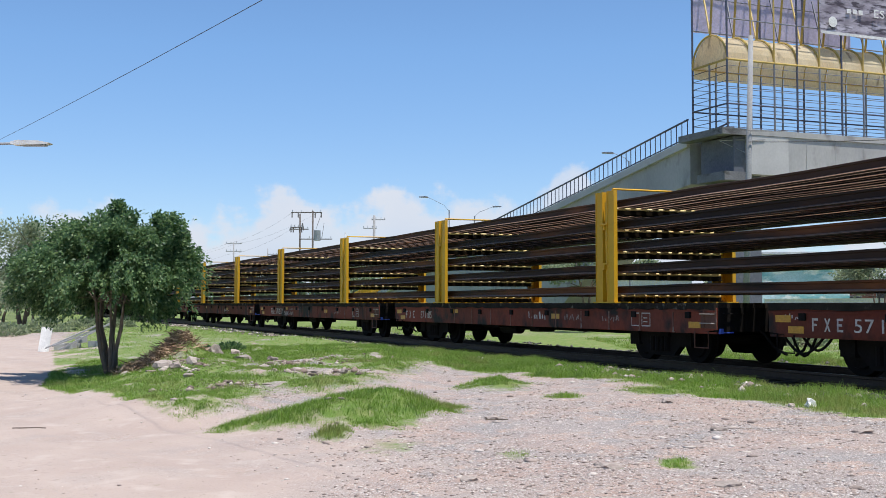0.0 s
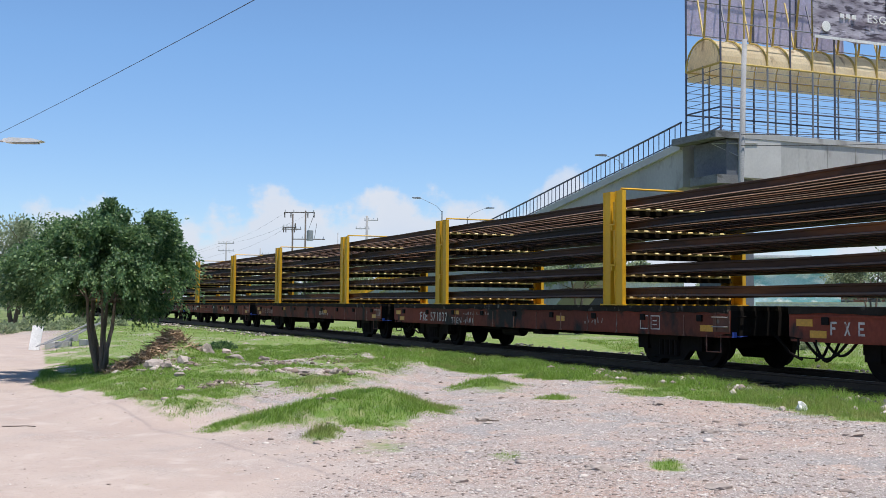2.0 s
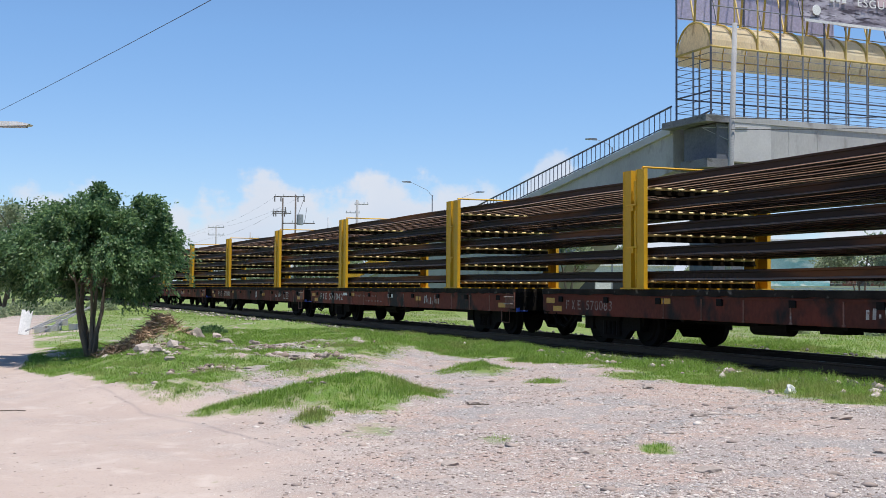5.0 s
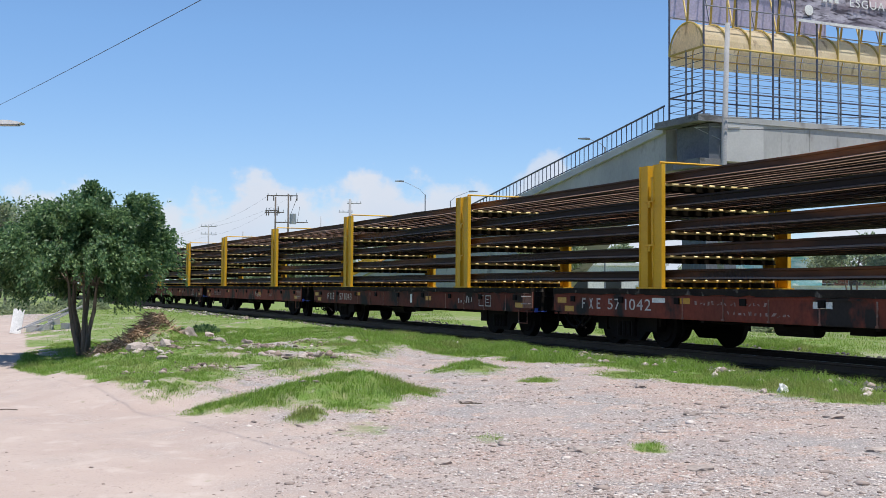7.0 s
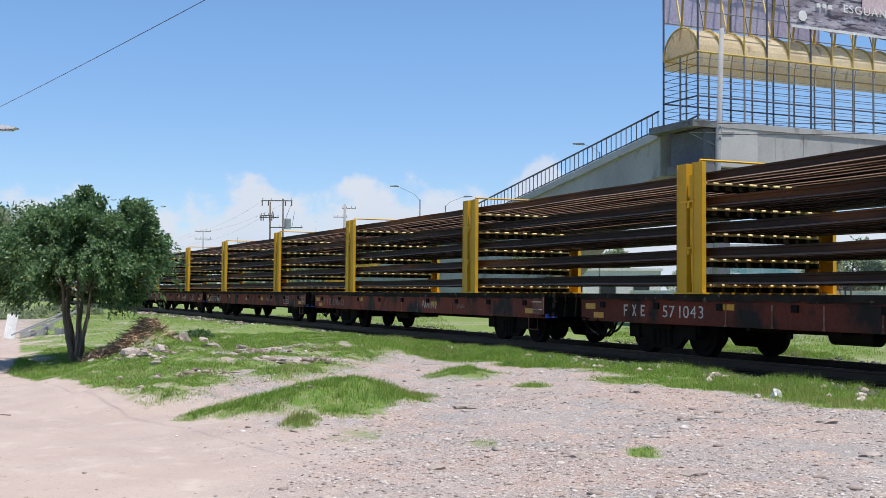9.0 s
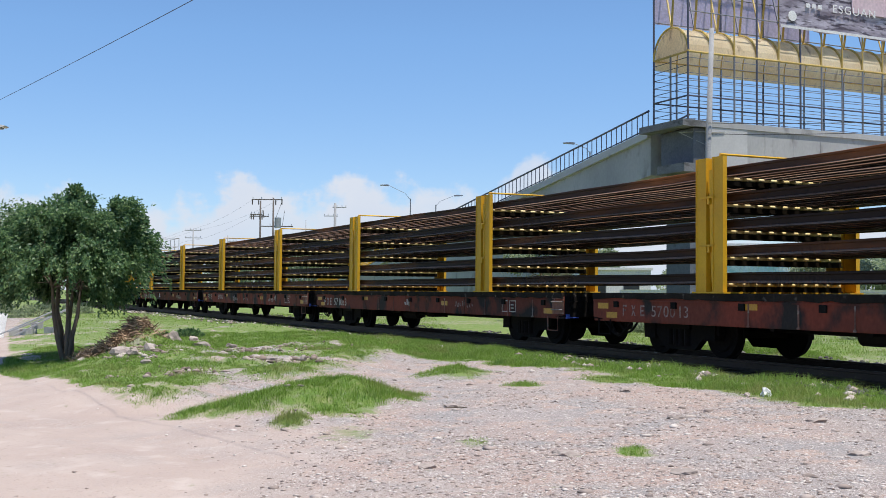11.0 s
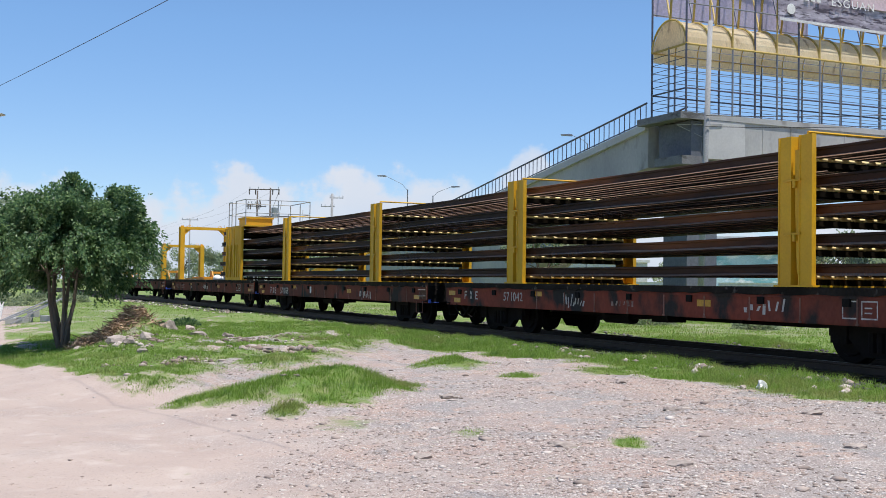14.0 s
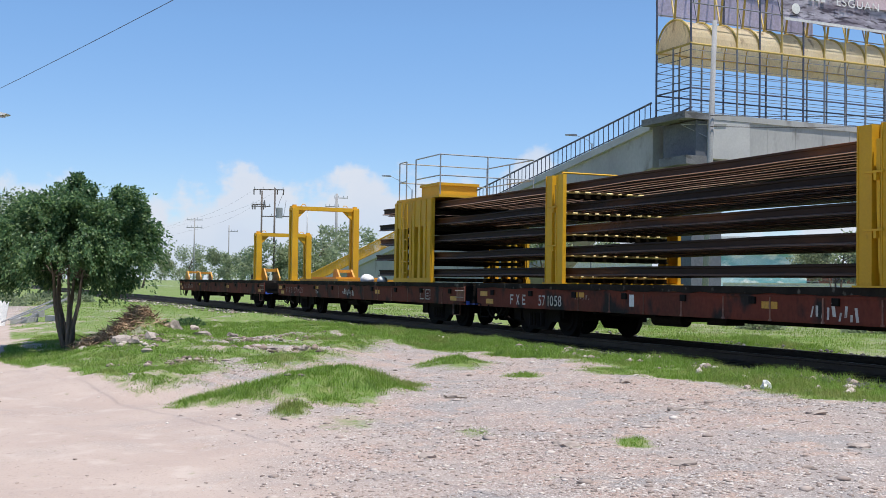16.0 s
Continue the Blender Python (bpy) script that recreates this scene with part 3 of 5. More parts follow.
def post_data(s):
    """A rack post of two lipped plates with a deep slot between them, s: -1 near side, 1 far side."""
    bm = bmesh.new()
    front = [(-.36, -.012), (-.336, -.012), (-.334, 0), (-.106, 0), (-.104, -.012), (-.08, -.012), (-.078, .13), (.078, .13), (.08, -.012), (.104, -.012), (.106, 0), (.334, 0), (.336, -.012), (.36, -.012)]
    behind = [(.36, .07), (.09, .075), (.088, .16), (-.088, .16), (-.09, .075), (-.36, .07)]
    ring = [(x, s * (1.46 - d)) for x, d in front + behind]
    low, high = [bm.verts.new((x, y, 1.52)) for x, y in ring], [bm.verts.new((x, y, 3.76)) for x, y in ring]
    for i in range(len(ring)):
        j = (i + 1) % len(ring)
        bm.faces.new((low[i], low[j], high[j], high[i]))
    bm.faces.new(low[::-1])
    bm.faces.new(high)
    return data("post", bm, YELLOW)


def wedge_data(s):
    """A tapered locking bar that stands in the slot of a post."""
    bm = bmesh.new()
    prism(bm, [(-.03, 3.55), (.05, 3.55), (.035, 2.6), (.05, 1.7), (.02, 1.7), (-.02, 2.6)], s * 1.43 - .012, s * 1.43 + .012)
    return data("locking_bar", bm, YELLOW)


def clamp_data():
    bm = boxes((-.22, .14, -1.50, -1.474, 0, .03), (-.025, .025, -1.497, -1.40, -.10, .01), bevel=.004)
    return data("clamp", bm, YELLOW)


CLAMP = clamp_data()
POST = {-1: post_data(-1), 1: post_data(1)}
WEDGE = {-1: wedge_data(-1), 1: wedge_data(1)}
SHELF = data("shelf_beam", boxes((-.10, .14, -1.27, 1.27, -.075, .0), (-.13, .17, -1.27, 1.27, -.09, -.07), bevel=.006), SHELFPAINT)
ROLLER = data("roller", rods(([(.12, -1.25, .026), (.12, 1.25, .026)], .03), sides=14), ROLLERPAINT, True)
BASEBAR = boxes((-.42, .42, -1.50, 1.50, 1.503, 1.53), bevel=.006)
TOPROD = bmesh.new()
tube(TOPROD, [(.2, -1.40, 3.745), (.2, -1.40, 3.80), (.2, 1.40, 3.80), (.2, 1.40, 3.745)], .022, sides=6)
BASE, TOP = data("rack", BASEBAR, YELLOW), data("top_bar", TOPROD, YELLOW)
STIFFENER = data("stiffener", boxes((-.014, .014, -1.436, -1.42, 1.0, 1.345), (-.03, .03, -1.44, -1.42, .97, 1.0)), DUSTYRUST)
WHEELS, FRAME = wheelset_data(), sideframe_data()


def rack(car, x):
    r = part("rack", BASE, None, car, "yellow welded rack with shelf beams", pose(x, 0, 0))
    part("top_bar", TOP, None, r)
    for s in (-1, 1):
        part("post", POST[s], None, r)
        part("locking_bar", WEDGE[s], None, r)
    for z in (2.28, 3.08):
        part("clamp", CLAMP, None, r, m=pose(0, 0, z))
    for z in SHELVES:
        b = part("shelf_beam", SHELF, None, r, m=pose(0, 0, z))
        part("roller", ROLLER, None, r, m=pose(0, 0, z))
    return r


def letters(text, size, material=None):
    cu = bpy.data.curves.new("lettering", "FONT")
    cu.body, cu.size, cu.extrude, cu.space_character = text, size, .001, 1.15
    ob = bpy.data.objects.new("lettering", cu)
    scene.collection.objects.link(ob)
    bpy.context.view_layer.update()
    me = bpy.data.meshes.new_from_object(ob.evaluated_get(bpy.context.evaluated_depsgraph_get()))
    bpy.data.objects.remove(ob)
    me.materials.clear()
    me.materials.append(material or LETTER)
    return me


def marks(items, material, name="marking"):
    """Painted strokes on the near side: x, z, width, height and lean of each bar."""
    bm = bmesh.new()
    for x, z, w, h, lean in items:
        v = [bm.verts.new(p) for p in ((x, -1.4275, z), (x + w, -1.4275, z), (x + w + lean, -1.4275, z + h), (x + lean, -1.4275, z + h))]
        bm.faces.new(v)
    me = bpy.data.meshes.new(name)
    bm.to_mesh(me)
    bm.free()
    me.materials.append(material)
    return me


def initials(x, z, h, gap=.07):
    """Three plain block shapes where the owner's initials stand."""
    w, t = h * .66, h * .17
    a, b, c = (x + i * (w + gap) for i in range(3))
    yield [(a, z, t, h, 0), (a, z + h - t, w, t, 0), (a, z + h * .42, w * .8, t, 0)]
    yield [(b, z, t, h, w - t), (b + w - t, z, t, h, t - w)]
    yield [(c, z, t, h, 0), (c, z + h - t, w, t, 0), (c, z + h * .42, w * .8, t, 0), (c, z, w, t, 0)]


def scribble(x, z, w, h, n, seed):
    r = random.Random(seed)
    return [(x + w * i / n, z + r.uniform(0, .3) * h, w / n * r.uniform(.25, .6), h * r.uniform(.3, .9), r.uniform(-.04, .06)) for i in range(n)]


def flat_car(label, racks=(HALF, -HALF)):
    car = empty("flat_car", label, "flat car", group="flat cars of the rail train")
    deck = bmesh.new()
    edge = [[], [], [], []]
    for i in range(69):
        x, up, low = -8.0 + 16.0 * i / 68, random.uniform(0, .014), random.uniform(0, .035)
        for row, y, z in zip(edge, (-1.46, 1.46, 1.46, -1.46), (1.492 + up, 1.492 + up, 1.372 + low, 1.372 + low)):
            row.append(deck.verts.new((x, y, z)))
    for i in range(68):
        for k in range(4):
            deck.faces.new((edge[k][i], edge[k][i + 1], edge[(k + 1) % 4][i + 1], edge[(k + 1) % 4][i]))
    for i in (0, 68):
        deck.faces.new([row[i] for row in edge])
    part("deck", deck, DECKWOOD, car, "dark oily plank deck")
    for s in (-1, 1):
        bm = bmesh.new()
        y0, y1 = (-1.425, -1.36) if s < 0 else (1.36, 1.425)
        prism(bm, [(-8.02, 1.42), (-8.02, 1.04), (-7.6, 1.0), (-4.6, .98), (4.6, .98), (7.6, 1.0), (8.02, 1.04), (8.02, 1.42)], y0, y1)
        box(bm, -8.0, 8.0, min(s * 1.30, s * 1.415), max(s * 1.30, s * 1.415), .965, 1.0)
        box(bm, -8.0, 8.0, min(s * 1.30, s * 1.445), max(s * 1.30, s * 1.445), 1.34, 1.37)
        part("side_sill", bm, RUST, car, "rusty oxide-red side sill")
    bm = bmesh.new()
    prism(bm, [(-7.9, 1.36), (-7.9, 1.02), (-4.7, .97), (-3.7, .86), (3.7, .86), (4.7, .97), (7.9, 1.02), (7.9, 1.36)], -.42, .42)
    for xx in (-3, -1, 1, 3):
        box(bm, xx - .05, xx + .05, -1.34, 1.34, .92, 1.36)
    part("centre_sill", bm, SHADED_GRIME, car, "black fishbelly centre sill")
    for s in (-1, 1):
        # End face coloured near black, though the car sides are red.
        bm = boxes((s * 7.97 - .06, s * 7.97 + .06, -1.40, 1.40, 1.0, 1.42), bevel=.01)
        part("end_sill", bm, SHADED_GRIME, car, "near-black end sill")
        bm = boxes((min(s * 7.9, s * 8.62), max(s * 7.9, s * 8.62), -.10, .10, .98, 1.16), bevel=.02)
        box(bm, min(s * 8.32, s * 8.60), max(s * 8.32, s * 8.60), -.17, .17, .95, 1.2)
        part("coupler", bm, SHADED_GRIME, car)
        hose = rods(([(s * 7.95, -.5, 1.05), (s * 8.15, -.5, .95), (s * 8.35, -.45, .72), (s * 8.6, -.4, .62)], .025))
        part("brake_hose", hose, SHADED_GRIME, car)
        grab = rods(([(s * 8.03, -1.3, 1.32), (s * 8.08, -1.3, 1.32), (s * 8.08, -.9, 1.32), (s * 8.03, -.9, 1.32)], .012))
        part("grab_iron", grab, SHADED_GRIME, car)
        grab = rods(([(s * 7.8, -1.44, 1.02), (s * 7.8, -1.44, .72), (s * 7.4, -1.44, .72), (s * 7.4, -1.44, 1.0)], .014))
        part("step_iron", grab, DUSTYRUST if s > 0 else SHADED_GRIME, car)
    part("air_cock", boxes((8.02, 8.08, -1.38, -1.32, .97, 1.06), (8.02, 8.05, -1.32, -1.08, .98, 1.0)), BLUEHOSE, car, "blue air cock at the car end")
    rig = []
    for k, (a, b, drop) in enumerate(((-7.8, -6.9, .26), (-7.4, -6.75, .2), (-7.7, -7.15, .30))):
        rig.append(([(a + (b - a) * i / 8, -1.30 + .04 * k, .97 - drop * math.sin(math.pi * i / 8)) for i in range(9)], .022))
    part("brake_rigging", rods(*rig), SHADED_GRIME, car, "black looped brake pipes")
    tank = bmesh.new()
    tube(tank, [(-1.6, -.85, .88), (-.7, -.85, .88)], .13, sides=14)
    box(tank, .1, .6, -1.0, -.6, .83, 1.0)
    tube(tank, [(-.7, -.85, .88), (.1, -.8, .9)], .03)
    part("air_tank", tank, SHADED_GRIME, car)
    for i in range(9):
        xx = -7.2 + 1.8 * i
        part("stake_pocket", boxes((xx - .07, xx + .07, -1.46, -1.42, 1.23, 1.345), bevel=.012), SHADED_GRIME, car)
    for xx, zz in ((-7.85, 1.2), (-7.55, 1.03), (-3.6, 1.24), (2.0, 1.16), (7.2, 1.06)):
        part("reflector", boxes((xx, xx + .36, -1.4295, -1.42, zz, zz + .11)), REFLECT, car, "amber reflector plate")
    for i in range(10):
        xx = -3.45 + 1.13 * i
        part("stiffener", STIFFENER, None, car, m=pose(xx, 0, 0))
    plate = part("corner_plate", boxes((7.58, 8.03, -1.437, -1.424, 1.06, 1.41), (7.66, 7.69, -1.45, -1.43, 1.08, 1.4), bevel=.004), DUSTYRUST, car, "dusty worn plate at the car's corner")
    for zz in (1.15, 1.31):
        part("handhold", rods(([(7.62, -1.437, zz), (7.62, -1.49, zz), (7.98, -1.49, zz), (7.98, -1.437, zz)], .012)), PALERUST, plate, "pale worn handhold")
    for s in (-1, 1):
        part("bogie_frame", FRAME, None, car, "black cast bogie", pose(s * BOGIE, 0, RAIL_Z))
        for k in (-1, 1):
            part("wheelset", WHEELS, None, car, m=pose(s * BOGIE + k * WHEELBASE / 2, 0, RAIL_Z + WHEEL_R))
    for xx in racks:
        rack(car, xx)
    return car


def stencil(car, text, x, start, end, h=.22, z=1.08, faded=False, extra=()):
    """The initials' shapes and the car's number between start and end, then smaller marks."""
    m = FADEDLETTER if faded else LETTER
    for strokes in initials(x, z, h, max(.04, (min(.70, start - x - .2) - 1.98 * h) / 2)):
        part("initial", marks(strokes, m, "initial"), None, car, "white block letter")
    step = (end - start) / (len(text) - .15)
    full = max(v.co.x for v in letters("0", h / .7, m).vertices)
    for i, digit in enumerate(text):
        me = letters(digit, h / .7, m)
        me.transform(Matrix.Diagonal((.84 * step / full, 1, 1, 1)))
        wide = max(v.co.x for v in me.vertices)
        part("digit", me, None, car, "white stencilled digit", pose(start + i * step + (.84 * step - wide) / 2, -1.428, z, 90, 0, 0))
    for k, (a, b, w, hh, n, pale) in enumerate(extra):
        tagged(part("marking", marks(scribble(a, b, w, hh, n, k + len(text) + int(a * 10)), FADEDLETTER if pale else LETTER), None, car), "scrawled pale paint strokes", kind="stuff")


def label_box(car, x, z):
    """A painted consolidated-stencil frame."""
    w, h, t = .30, .26, .02
    bars = [(x, z, w, t, 0), (x, z + h - t, w, t, 0), (x, z, t, h, 0), (x + w - t, z, t, h, 0), (x + w + .06, z, w, t, 0), (x + w + .06, z + h - t, w, t, 0), (x + w + .06, z, t, h, 0), (x + 2 * w + .04, z, t, h, 0), (x + w + .12, z + .08, .14, .02, 0), (x + w + .12, z + .15, .14, .02, 0)]
    part("stencil_frame", marks(bars, LETTER), None, car)


first = flat_car("rusty red flat car with yellow racks of long rails")
cars = {0: first}
for k in (-2, -1, 1, 2, 3, 4, 5, 6, 7, 8):
    cars[k] = copy_thing(first, Matrix.Identity(4))
stencil(cars[-2], "571018", -7.0, -6.0, -4.9)
stencil(cars[-1], "571012", -7.0, -6.13, -4.8, .20, 1.07, extra=((-7.6, 1.24, .4, .1, 6, 0),))
stencil(cars[0], "571185", -7.11, -5.93, -5.09, .20, extra=((.9, 1.10, .9, .2, 7, 0), (2.6, 1.12, .8, .14, 8, 1), (4.2, 1.12, .7, .14, 7, 1)))
stencil(cars[1], "571037", -5.95, -5.2, -4.02, .235, 1.05, extra=((-3.0, 1.23, 1.6, .08, 14, 1), (-2.95, 1.01, .63, .155, 6, 0), (3.2, 1.1, .8, .16, 6, 1)))
word = letters("TREN", .22)
word.transform(Matrix.Diagonal((.66 / max(v.co.x for v in word.vertices), 1, 1, 1)))
part("marking", word, None, cars[1], "stencilled word", pose(-3.75, -1.428, 1.01, 90, 0, 0))
stencil(cars[2], "570083", -7.0, -6.2, -5.2, .19, faded=True, extra=((1.5, 1.08, 1.0, .2, 8, 0),))
stencil(cars[3], "571042", -6.86, -5.92, -4.42, .21, 1.1, extra=((-3.1, 1.22, 1.9, .08, 16, 1), (-2.2, 1.06, 1.6, .08, 12, 1), (2.6, 1.05, 1.1, .24, 8, 0)))
part("placard", boxes((-4.38, -3.98, -1.43, -1.42, 1.25, 1.335), (-.2, .2, -1.43, -1.42, 1.22, 1.32)), WHITE, cars[3], "white blank placard")
stencil(cars[4], "571043", -6.48, -5.25, -4.04, .21, 1.09, extra=((4.1, 1.1, .9, .2, 6, 0),))
stencil(cars[5], "570013", -7.0, -6.1, -5.0, .2, faded=True, extra=((1.4, 1.08, 1.0, .2, 7, 0), (3.6, 1.1, .5, .16, 5, 1)))
stencil(cars[6], "571063", -7.2, -6.26, -5.1, .22, 1.06, extra=((-.4, 1.08, .4, .22, 3, 0), (2.8, 1.12, 1.1, .16, 8, 1)))
stencil(cars[7], "571042", -6.96, -4.98, -4.08, .19, 1.12, extra=((-2.35, 1.03, .8, .28, 9, 0), (-.6, 1.1, .8, .12, 6, 1), (3.2, 1.06, 1.0, .24, 7, 0)))
stencil(cars[8], "571058", -6.35, -5.09, -4.12, .22, 1.04, extra=((-3.6, 1.18, .6, .1, 6, 1), (3.07, 1.01, 1.02, .24, 9, 0)))
part("placard", boxes((-1.65, -1.5, -1.43, -1.42, 1.1, 1.32)), WHITE, cars[8], "small white placard")
part("sticker", boxes((.9, 1.05, -1.43, -1.42, 1.08, 1.32)), WHITE, cars[4], "pale sticker")
for k in (0, 1, 4, 6, 7):
    label_box(cars[k], 5.3, 1.06)

for o in cars[3].children:
    if o.name.startswith("rack") and o.location.x > 0:
        o.location.x += .18

# the block car at the tail of the load, and the last car with its portals
block = flat_car("rusty flat car with a yellow end block and portal", ())
tail = flat_car("last rusty flat car with a low yellow portal", ())
cars[9], cars[10] = block, tail
stencil(block, "571021", -6.9, -6.0, -4.9, .2, faded=True, extra=((-.8, 1.05, 1.1, .24, 8, 0), (-3.5, 1.08, .3, .2, 3, 0)))
label_box(block, 5.3, 1.06)
stencil(tail, "571009", -6.9, -6.0, -4.9, .2, faded=True)


def end_block(car):
    """The clamped end frame in which all the rails are held, with a railed platform on top."""
    for s in (1, -1):
        bm = bmesh.new()
        y0, y1 = (-1.46, -1.34) if s < 0 else (1.34, 1.46)
        for x in (3.6, 3.95, 4.15, 4.65, 4.85, 5.25, 5.6, 5.92):
            box(bm, x - .075, x + .075, y0, y1, 1.5, 3.68)
        box(bm, 3.53, 6.03, y0 + .02, y1 - .02, 2.98, 3.69)
        box(bm, 5.5, 6.03, y0 + .03, y1 - .03, 1.51, 3.0)
        box(bm, 3.50, 6.06, y0 - .006, y1 + .006, 1.503, 1.62)
        soften(bm, .012)
        frame_part = part("end_frame", bm, YELLOW, car, "yellow steel end block")
    for z in SHELVES:
        for x in (3.55, 5.6):
            part("shelf_beam", boxes((x, x + .28, -1.335, 1.335, z - .09, z)), SHELFPAINT, car, "dark shelf beam with the shade of the rails in its colour")
    for dx in (0, .4):
        part("ladder_stile", rods(([(4.2 + dx, -1.53, 1.6), (4.2 + dx, -1.53, 3.6)], .016)), YELLOW, frame_part)
    for z in np.arange(1.75, 3.5, .3):
        part("rung", rods(([(4.2, -1.53, z), (4.6, -1.53, z)], .013)), YELLOW, frame_part)
    part("platform", boxes((3.55, 6.4, -1.42, 1.42, 3.70, 3.76), bevel=.01), YELLOW, car)
    part("tool_box", boxes((4.9, 6.05, -1.25, -.15, 3.76, 4.06), (4.86, 6.09, -1.29, -.11, 4.03, 4.10), bevel=.015), YELLOW, car, "yellow box on the platform")
    rail = rods(*[([(x, y, 3.74), (x, y, 4.80)], .02) for x, y in ((3.6, -1.36), (4.1, -1.36), (3.6, 1.36), (4.75, -1.36), (6.35, -1.36), (6.35, 0), (6.35, 1.36), (5.0, 1.36))])
    for z in (4.26, 4.80):
        tube(rail, [(4.1, -1.36, z), (3.6, -1.36, z), (3.6, 1.36, z), (6.35, 1.36, z), (6.35, -1.36, z), (4.75, -1.36, z)], .018, sides=6)
    part("handrail", rail, GALV, car, "grey tubular platform handrail")


def portal(car, x, top, half):
    for s in (-1, 1):
        bm = bmesh.new()
        for dx in (-.16, .16):
            box(bm, x + dx - .07, x + dx + .07, s * half - .11, s * half + .11, 1.5, top - .02)
        box(bm, x - .12, x + .12, s * half - .06, s * half + .06, 1.5, top - .05)
        box(bm, x - .3, x + .3, s * half - .18, s * half + .18, 1.497, 1.55)
        soften(bm, .01)
        part("portal_leg", bm, YELLOW, car, "yellow double portal leg")
    bm = boxes((x - .12, x + .12, -half - .13, half + .13, top - .10, top + .04))
    for s in (-1, 1):
        v = [(x - .08, s * (half - .1), top - .42), (x - .08, s * (half - .45), top - .09), (x - .08, s * (half - .1), top - .09)]
        a, b = [bm.verts.new(p) for p in v], [bm.verts.new((x + .08, p[1], p[2])) for p in v]
        bm.faces.new(a)
        bm.faces.new(b[::-1])
        for i in range(3):
            bm.faces.new((a[i], a[(i + 1) % 3], b[(i + 1) % 3], b[i]))
        tube(bm, [(x, s * .8 + .09 * math.cos(t), top + .04 + .09 * math.sin(t)) for t in np.linspace(0, math.pi, 7)], .014)
        box(bm, x - .07, x + .07, s * half - .05, s * half + .08, top + .02, top + .1)
    part("portal_beam", bm, YELLOW, car)


def bracket(car, x, y, s=1.0):
    """A wedge-shaped guide stand."""
    bm = bmesh.new()
    prism(bm, [(x - .5 * s, 1.5), (x - .28 * s, 1.5 + .55 * s), (x + .1 * s, 1.5 + .55 * s), (x + .55 * s, 1.62), (x + .55 * s, 1.5)], y - .3, y - .24)
    prism(bm, [(x - .5 * s, 1.5), (x - .28 * s, 1.5 + .55 * s), (x + .1 * s, 1.5 + .55 * s), (x + .55 * s, 1.62), (x + .55 * s, 1.5)], y + .24, y + .3)
    box(bm, x - .3 * s, x + .1 * s, y - .24, y + .24, 1.5 + .4 * s, 1.5 + .53 * s)
    part("guide_bracket", bm, ORANGE, car, "orange wedge-shaped guide bracket")


end_block(block)
portal(block, -7.0, 4.18, 1.17)
portal(tail, 5.6, 3.4, 1.05)
bracket(tail, -7.4, -.9, .8)
bracket(tail, -4.6, -.9, .7)
bracket(tail, 5.9, -.6, .9)
bracket(block, -6.2, .5, .8)
part("deck_plate", boxes((-6.3, -2.2, -1.1, 1.0, 1.51, 1.58), (-5.6, -3.0, -.9, .6, 1.578, 1.64), bevel=.01), ORANGE, block, "orange flat plates on the deck")
for x, y, r in ((.2, -1.0, .17), (1.6, -1.05, .12)):
    bm = bmesh.new()
    bmesh.ops.create_icosphere(bm, subdivisions=3, radius=1)
    for v in bm.verts:
        v.co = Vector((v.co.x * r * 1.6, v.co.y * r * 1.2, max(-.35, v.co.z) * r)) * (1 + .15 * noise.noise(v.co * 2.5))
    part("sack", bm, WHITE, block, "white sack lying on the deck", pose(x, y, 1.50 + .36 * r), True)

for k, car in cars.items():
    moving.append((car, CENTRES[k]))
    wheelsets += [(o, CENTRES[k]) for o in car.children if o.name.startswith("wheelset")]


def load_rail(seed):
    """One welded rail, 190 m long, with the slight waves of a rail lying on racks."""
    r = random.Random(seed)
    prof = [(-.072, 0), (.072, 0), (.072, .004), (.066, .014), (.014, .036), (.011, .06), (.011, .125), (.036, .137), (.036, .165), (.028, .172), (-.028, .172), (-.036, .165), (-.036, .137), (-.011, .125), (-.011, .06), (-.014, .036), (-.066, .014), (-.072, .004)]
    n, end = len(prof), r.uniform(-157.9, -157.3)
    xs = np.linspace(end, 30, 132)
    ph = r.uniform(0, 6)
    verts = [(x, w + .012 * math.sin(.45 * x + ph) + .006 * math.sin(.83 * x + 2 * ph), z - .012 * math.sin(2 * math.pi * x / 8.92 + 1.2) ** 2 + .005 * math.sin(.9 * x + ph) + .005 * math.sin(.37 * x + 3 * ph)) for x in xs for w, z in prof]
    faces = [(i * n + k, i * n + (k + 1) % n, (i + 1) * n + (k + 1) % n, (i + 1) * n + k) for i in range(len(xs) - 1) for k in range(n)]
    bm = bmesh.new()
    vs = [bm.verts.new(v) for v in verts]
    for f in faces:
        bm.faces.new([vs[i] for i in f])
    bm.faces.new(vs[:n])
    bm.faces.new(vs[-n:])
    me = data("steel_rail", bm, RAILSTEEL)
    me.materials.append(RAILFOOT)
    me.materials.append(FOOTEDGE)
    # Dark under the foot, pale on its edges: shade and sun in the colours.
    for i, p in enumerate(me.polygons[:len(faces)]):
        p.material_index = {0: 1, 1: 2, 2: 2, n - 3: 2, n - 2: 2}.get(i % n, 0)
    return me


RAILDATA = [load_rail(i) for i in range(10)]
for tier, z in enumerate(SHELVES):
    for i in range(10):
        rl = part("steel_rail", RAILDATA[(i * 7 + tier * 3) % 10], None)
        tagged(rl, "long rust-brown welded steel rail lying on yellow racks", "steel rail", "rails loaded on the train")
        moving.append((rl, z + .058, -1.175 + .261 * i + (-.045, -.025, 0, .02, .045)[tier] + random.uniform(-.018, .018)))


